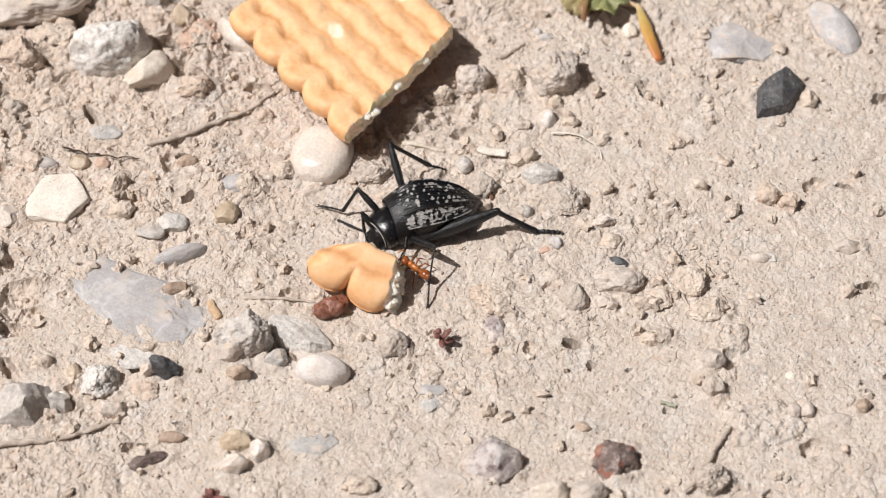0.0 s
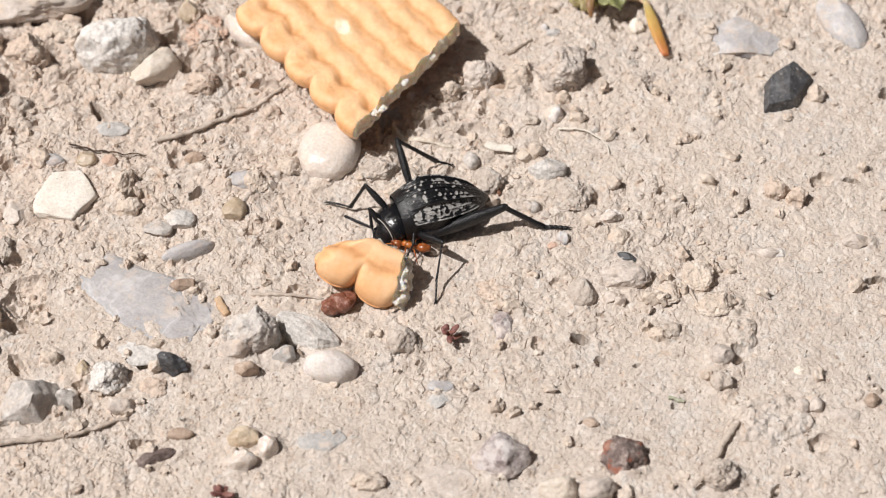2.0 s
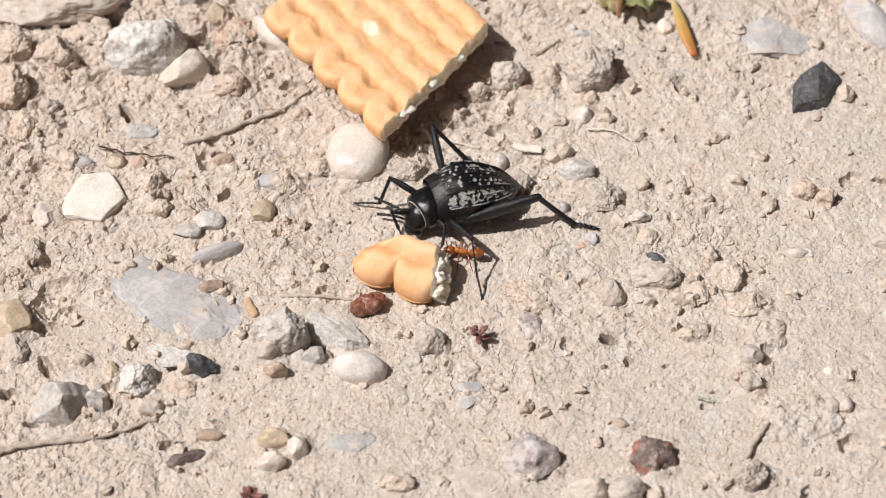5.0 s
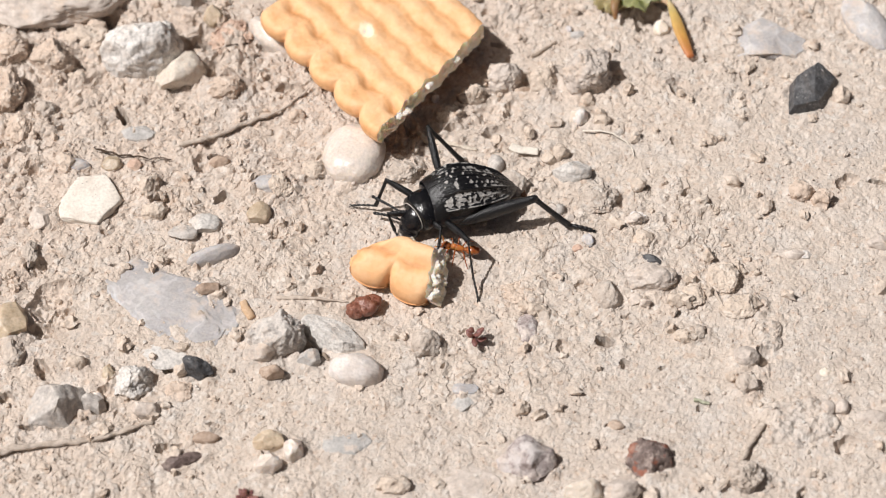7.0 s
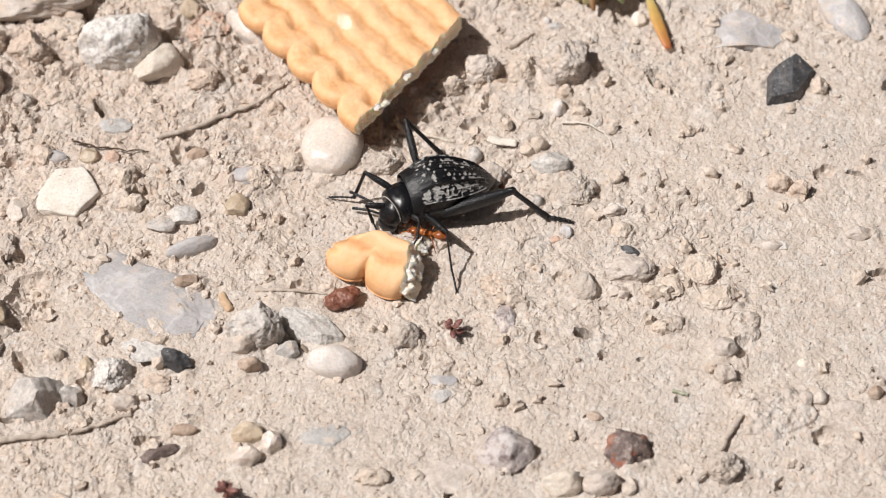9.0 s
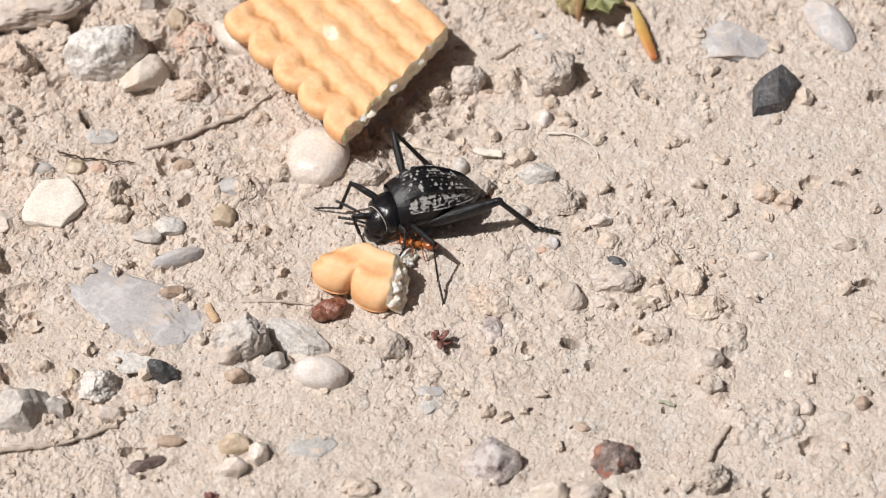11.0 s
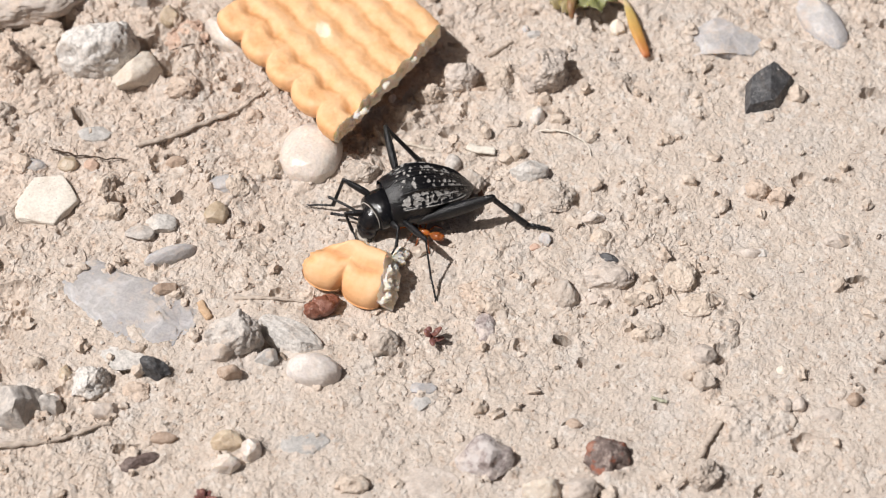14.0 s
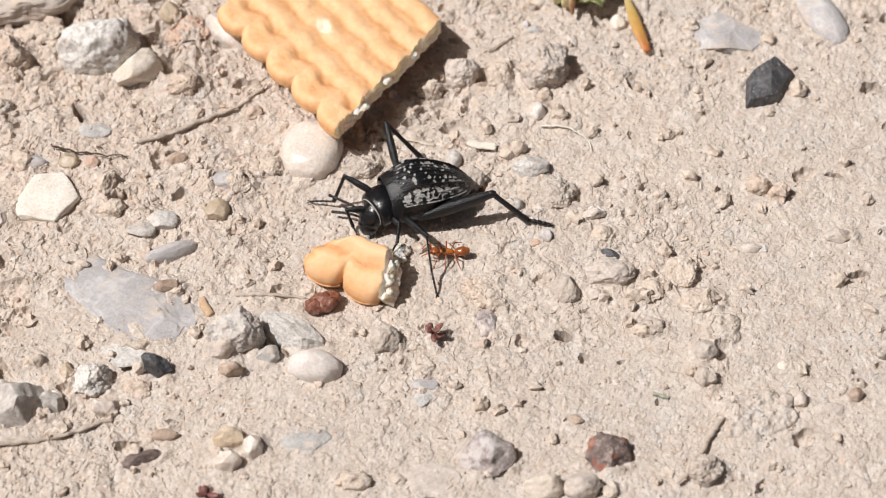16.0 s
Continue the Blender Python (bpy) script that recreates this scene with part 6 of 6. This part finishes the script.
def motions():
    # seconds, lean, sink, forward, nod of the head, turn of the head
    body = (
        (0.0, 4.6, 2.34, 0.52, 12, 0), (0.5, 4.6, 2.34, 0.54, 15, 2), (1.0, 4.5, 2.29, 0.53, 9, 0), (1.5, 4.6, 2.34, 0.54, 14, -2), (2.0, 4.6, 2.34, 0.52, 11, 0),
        (2.5, 4.4, 2.29, 0.51, 9, 2), (3.0, 4.4, 2.29, 0.49, 11, 0), (3.3, 4.2, 2.16, 0.41, 10, 0), (3.5, 3.8, 1.98, 0.33, 6, 0), (3.6, 2.7, 1.35, 0.22, 2, 0), (3.72, 0.8, 0.15, 0.05, -3, 0), (4.0, 0.5, 0.0, 0.0, 0, 0), (5.2, 0.4, 0.0, 0.05, 3, 2),
        (6.5, 0.3, 0.0, 0.0, 0, -2), (7.0, 0.2, 0.0, 0.0, 1, -2), (7.5, 0.8, 0.05, 0.0, 4, 0), (8.0, 1.0, 0.05, 0.05, 5, 2), (8.5, 1.2, 0.1, 0.05, 5, 2), (9.0, 1.0, 0.1, 0.0, 3, 0),
        (10.2, 0.6, 0.0, 0.0, 4, 0), (11.5, 0.2, 0.0, 0.0, 0, 0), (12.0, 0.0, 0.0, 0.0, 0, 2), (12.5, 0.0, 0.0, -0.1, -2, 3), (13.0, 0.0, 0.0, 0.0, 1, 0),
        (13.5, 0.2, 0.0, 0.0, 3, 0), (14.0, 0.0, 0.0, 0.0, 1, 0), (14.5, 0.6, 0.0, 0.05, 4, 2), (15.0, 0.4, 0.0, 0.0, 2, 3), (15.5, 0.2, 0.0, 0.0, 4, 0), (16.0, 0.3, 0.0, 0.0, 2, 2),
    )
    poses = [(t, settle(lean, sink, forward)) for t, lean, sink, forward, nod, turn in body]
    for piece in (wing_near, wing_far, abdomen, pronotum, collar, fringe):
        walk(piece, poses)
    walk(head, [(t, nodding(m, row[4], row[5])) for (t, m), row in zip(poses, body)])
    # the feet stand still, but for the middle leg's step, and the legs bend as the body sinks and rises
    for femur, tibia, hip, knee, tip, step in LEGS:
        thigh, shank = (knee - hip).length, (tip - knee).length
        rest = bone(hip, knee, tip).inverted(), bone(knee, tip, hip).inverted()
        upper, lower = [], []
        for t, lean, sink, forward, nod, turn in body:
            h = (settle(lean, sink, forward, 0.0) @ (hip * MM)) / MM
            foot = tip_at(step, t, tip)
            k = bent_leg(h, foot, knee + (h - hip) * 0.5, thigh, shank)
            upper.append((t, bone(h, k, foot) @ rest[0]))
            lower.append((t, bone(k, foot, h) @ rest[1]))
        walk(femur, upper)
        walk(tibia, lower)

    # the biscuit piece is tugged as the beetle gnaws
    pieces = (
        (0.0, -11.95, -8.99, 4.30, 24, 14, -25),
        (2.5, -11.88, -8.99, 4.30, 24, 14, -24),
        (3.0, -11.45, -9.17, 4.30, 24, 16, -20),
        (3.5, -9.75, -9.08, 4.40, 24, 19, -12),
        (4.0, -10.97, -8.29, 3.80, 24, 2, -22),
        (5.2, -11.04, -8.03, 3.80, 24, 3, -24),
        (6.5, -11.04, -7.94, 3.80, 24, 4, -25),
        (7.0, -11.05, -7.85, 3.80, 24, 4, -26),
        (8.0, -11.25, -7.94, 3.80, 24, 4, -27),
        (8.5, -11.39, -8.03, 3.80, 24, 4, -28),
        (9.0, -11.46, -8.12, 3.80, 24, 4, -28),
        (10.2, -11.53, -8.29, 3.80, 24, 4, -28),
        (11.5, -11.60, -8.38, 3.80, 24, 4, -28),
        (12.5, -11.74, -8.38, 3.80, 24, 4, -28),
        (14.0, -11.74, -8.38, 3.80, 24, 4, -28),
        (14.5, -11.88, -8.38, 3.80, 24, 4, -27),
        (16.0, -11.74, -8.29, 3.80, 24, 4, -28),
    )
    walk(fragment, [(t, pose(x * MM, y * MM, z * MM, rx, ry, rz) @ pose(-5.5 * MM, 0, 0)) for t, x, y, z, rx, ry, rz in pieces])

    # the crumb breaks off the piece and is pulled out by the beetle
    crumbs_at = ((0.0, -6.6, -4.0), (3.4, -6.4, -3.8), (4.0, -5.6, -2.9), (6.5, -5.3, -2.5), (7.5, -4.9, -2.1), (9.0, -4.6, -1.7), (11.5, -4.7, -1.9), (16.0, -4.8, -2.2))
    walk(crumb, [(t, pose(x * MM, y * MM, (ground_at(-4.7, -2.0) - 0.1) * MM, 0, 0, 20)) for t, x, y in crumbs_at])

    # the ant feeds at the crumb, backs away under the beetle and turns
    ants = (
        (0.0, -3.61, -3.84, 0.20, 138),
        (1.0, -4.77, -1.83, 0.20, 150),
        (2.0, -5.20, -1.02, 0.20, 165),
        (3.0, -5.21, -0.21, 0.20, 170),
        (3.5, -4.93, 0.24, 0.20, 172),
        (4.0, -2.15, -2.25, 0.20, 172),
        (5.2, -2.15, -1.71, 0.20, 168),
        (6.5, -2.15, -1.08, 0.20, 165),
        (7.0, -2.15, -0.99, 0.20, 165),
        (7.5, -2.51, -0.63, 0.20, 165),
        (8.0, -3.08, -0.27, 0.20, 165),
        (8.5, -3.58, 0.10, 0.20, 165),
        (9.0, -3.44, 0.10, 0.20, 166),
        (10.2, -3.23, 0.10, 0.20, 168),
        (11.5, -3.01, 0.10, 0.20, 170),
        (12.0, -3.37, 0.46, 0.20, 172),
        (12.5, -3.73, 0.82, 0.20, 172),
        (13.0, -3.37, 0.82, 0.20, 168),
        (13.5, -3.09, 0.73, 0.20, 168),
        (13.8, -1.79, 0.85, 0.20, 163),
        (14.2, -0.36, 1.95, 0.20, 138),
        (14.6, 2.08, 1.67, 0.20, 98),
        (14.8, 3.08, 1.76, 0.20, 96),
        (15.0, 3.37, 2.22, 0.20, 95),
        (15.2, 4.00, 0.76, 0.20, 118),
        (15.4, 3.71, -0.51, 0.20, 160),
        (15.6, 2.63, -1.05, 0.20, 174),
        (16.0, 1.70, -2.31, 0.20, 178),
    )
    walk(ant, [(t, pose(x * MM, y * MM, z * MM, 0, 0, heading)) for t, x, y, z, heading in ants])


motions()
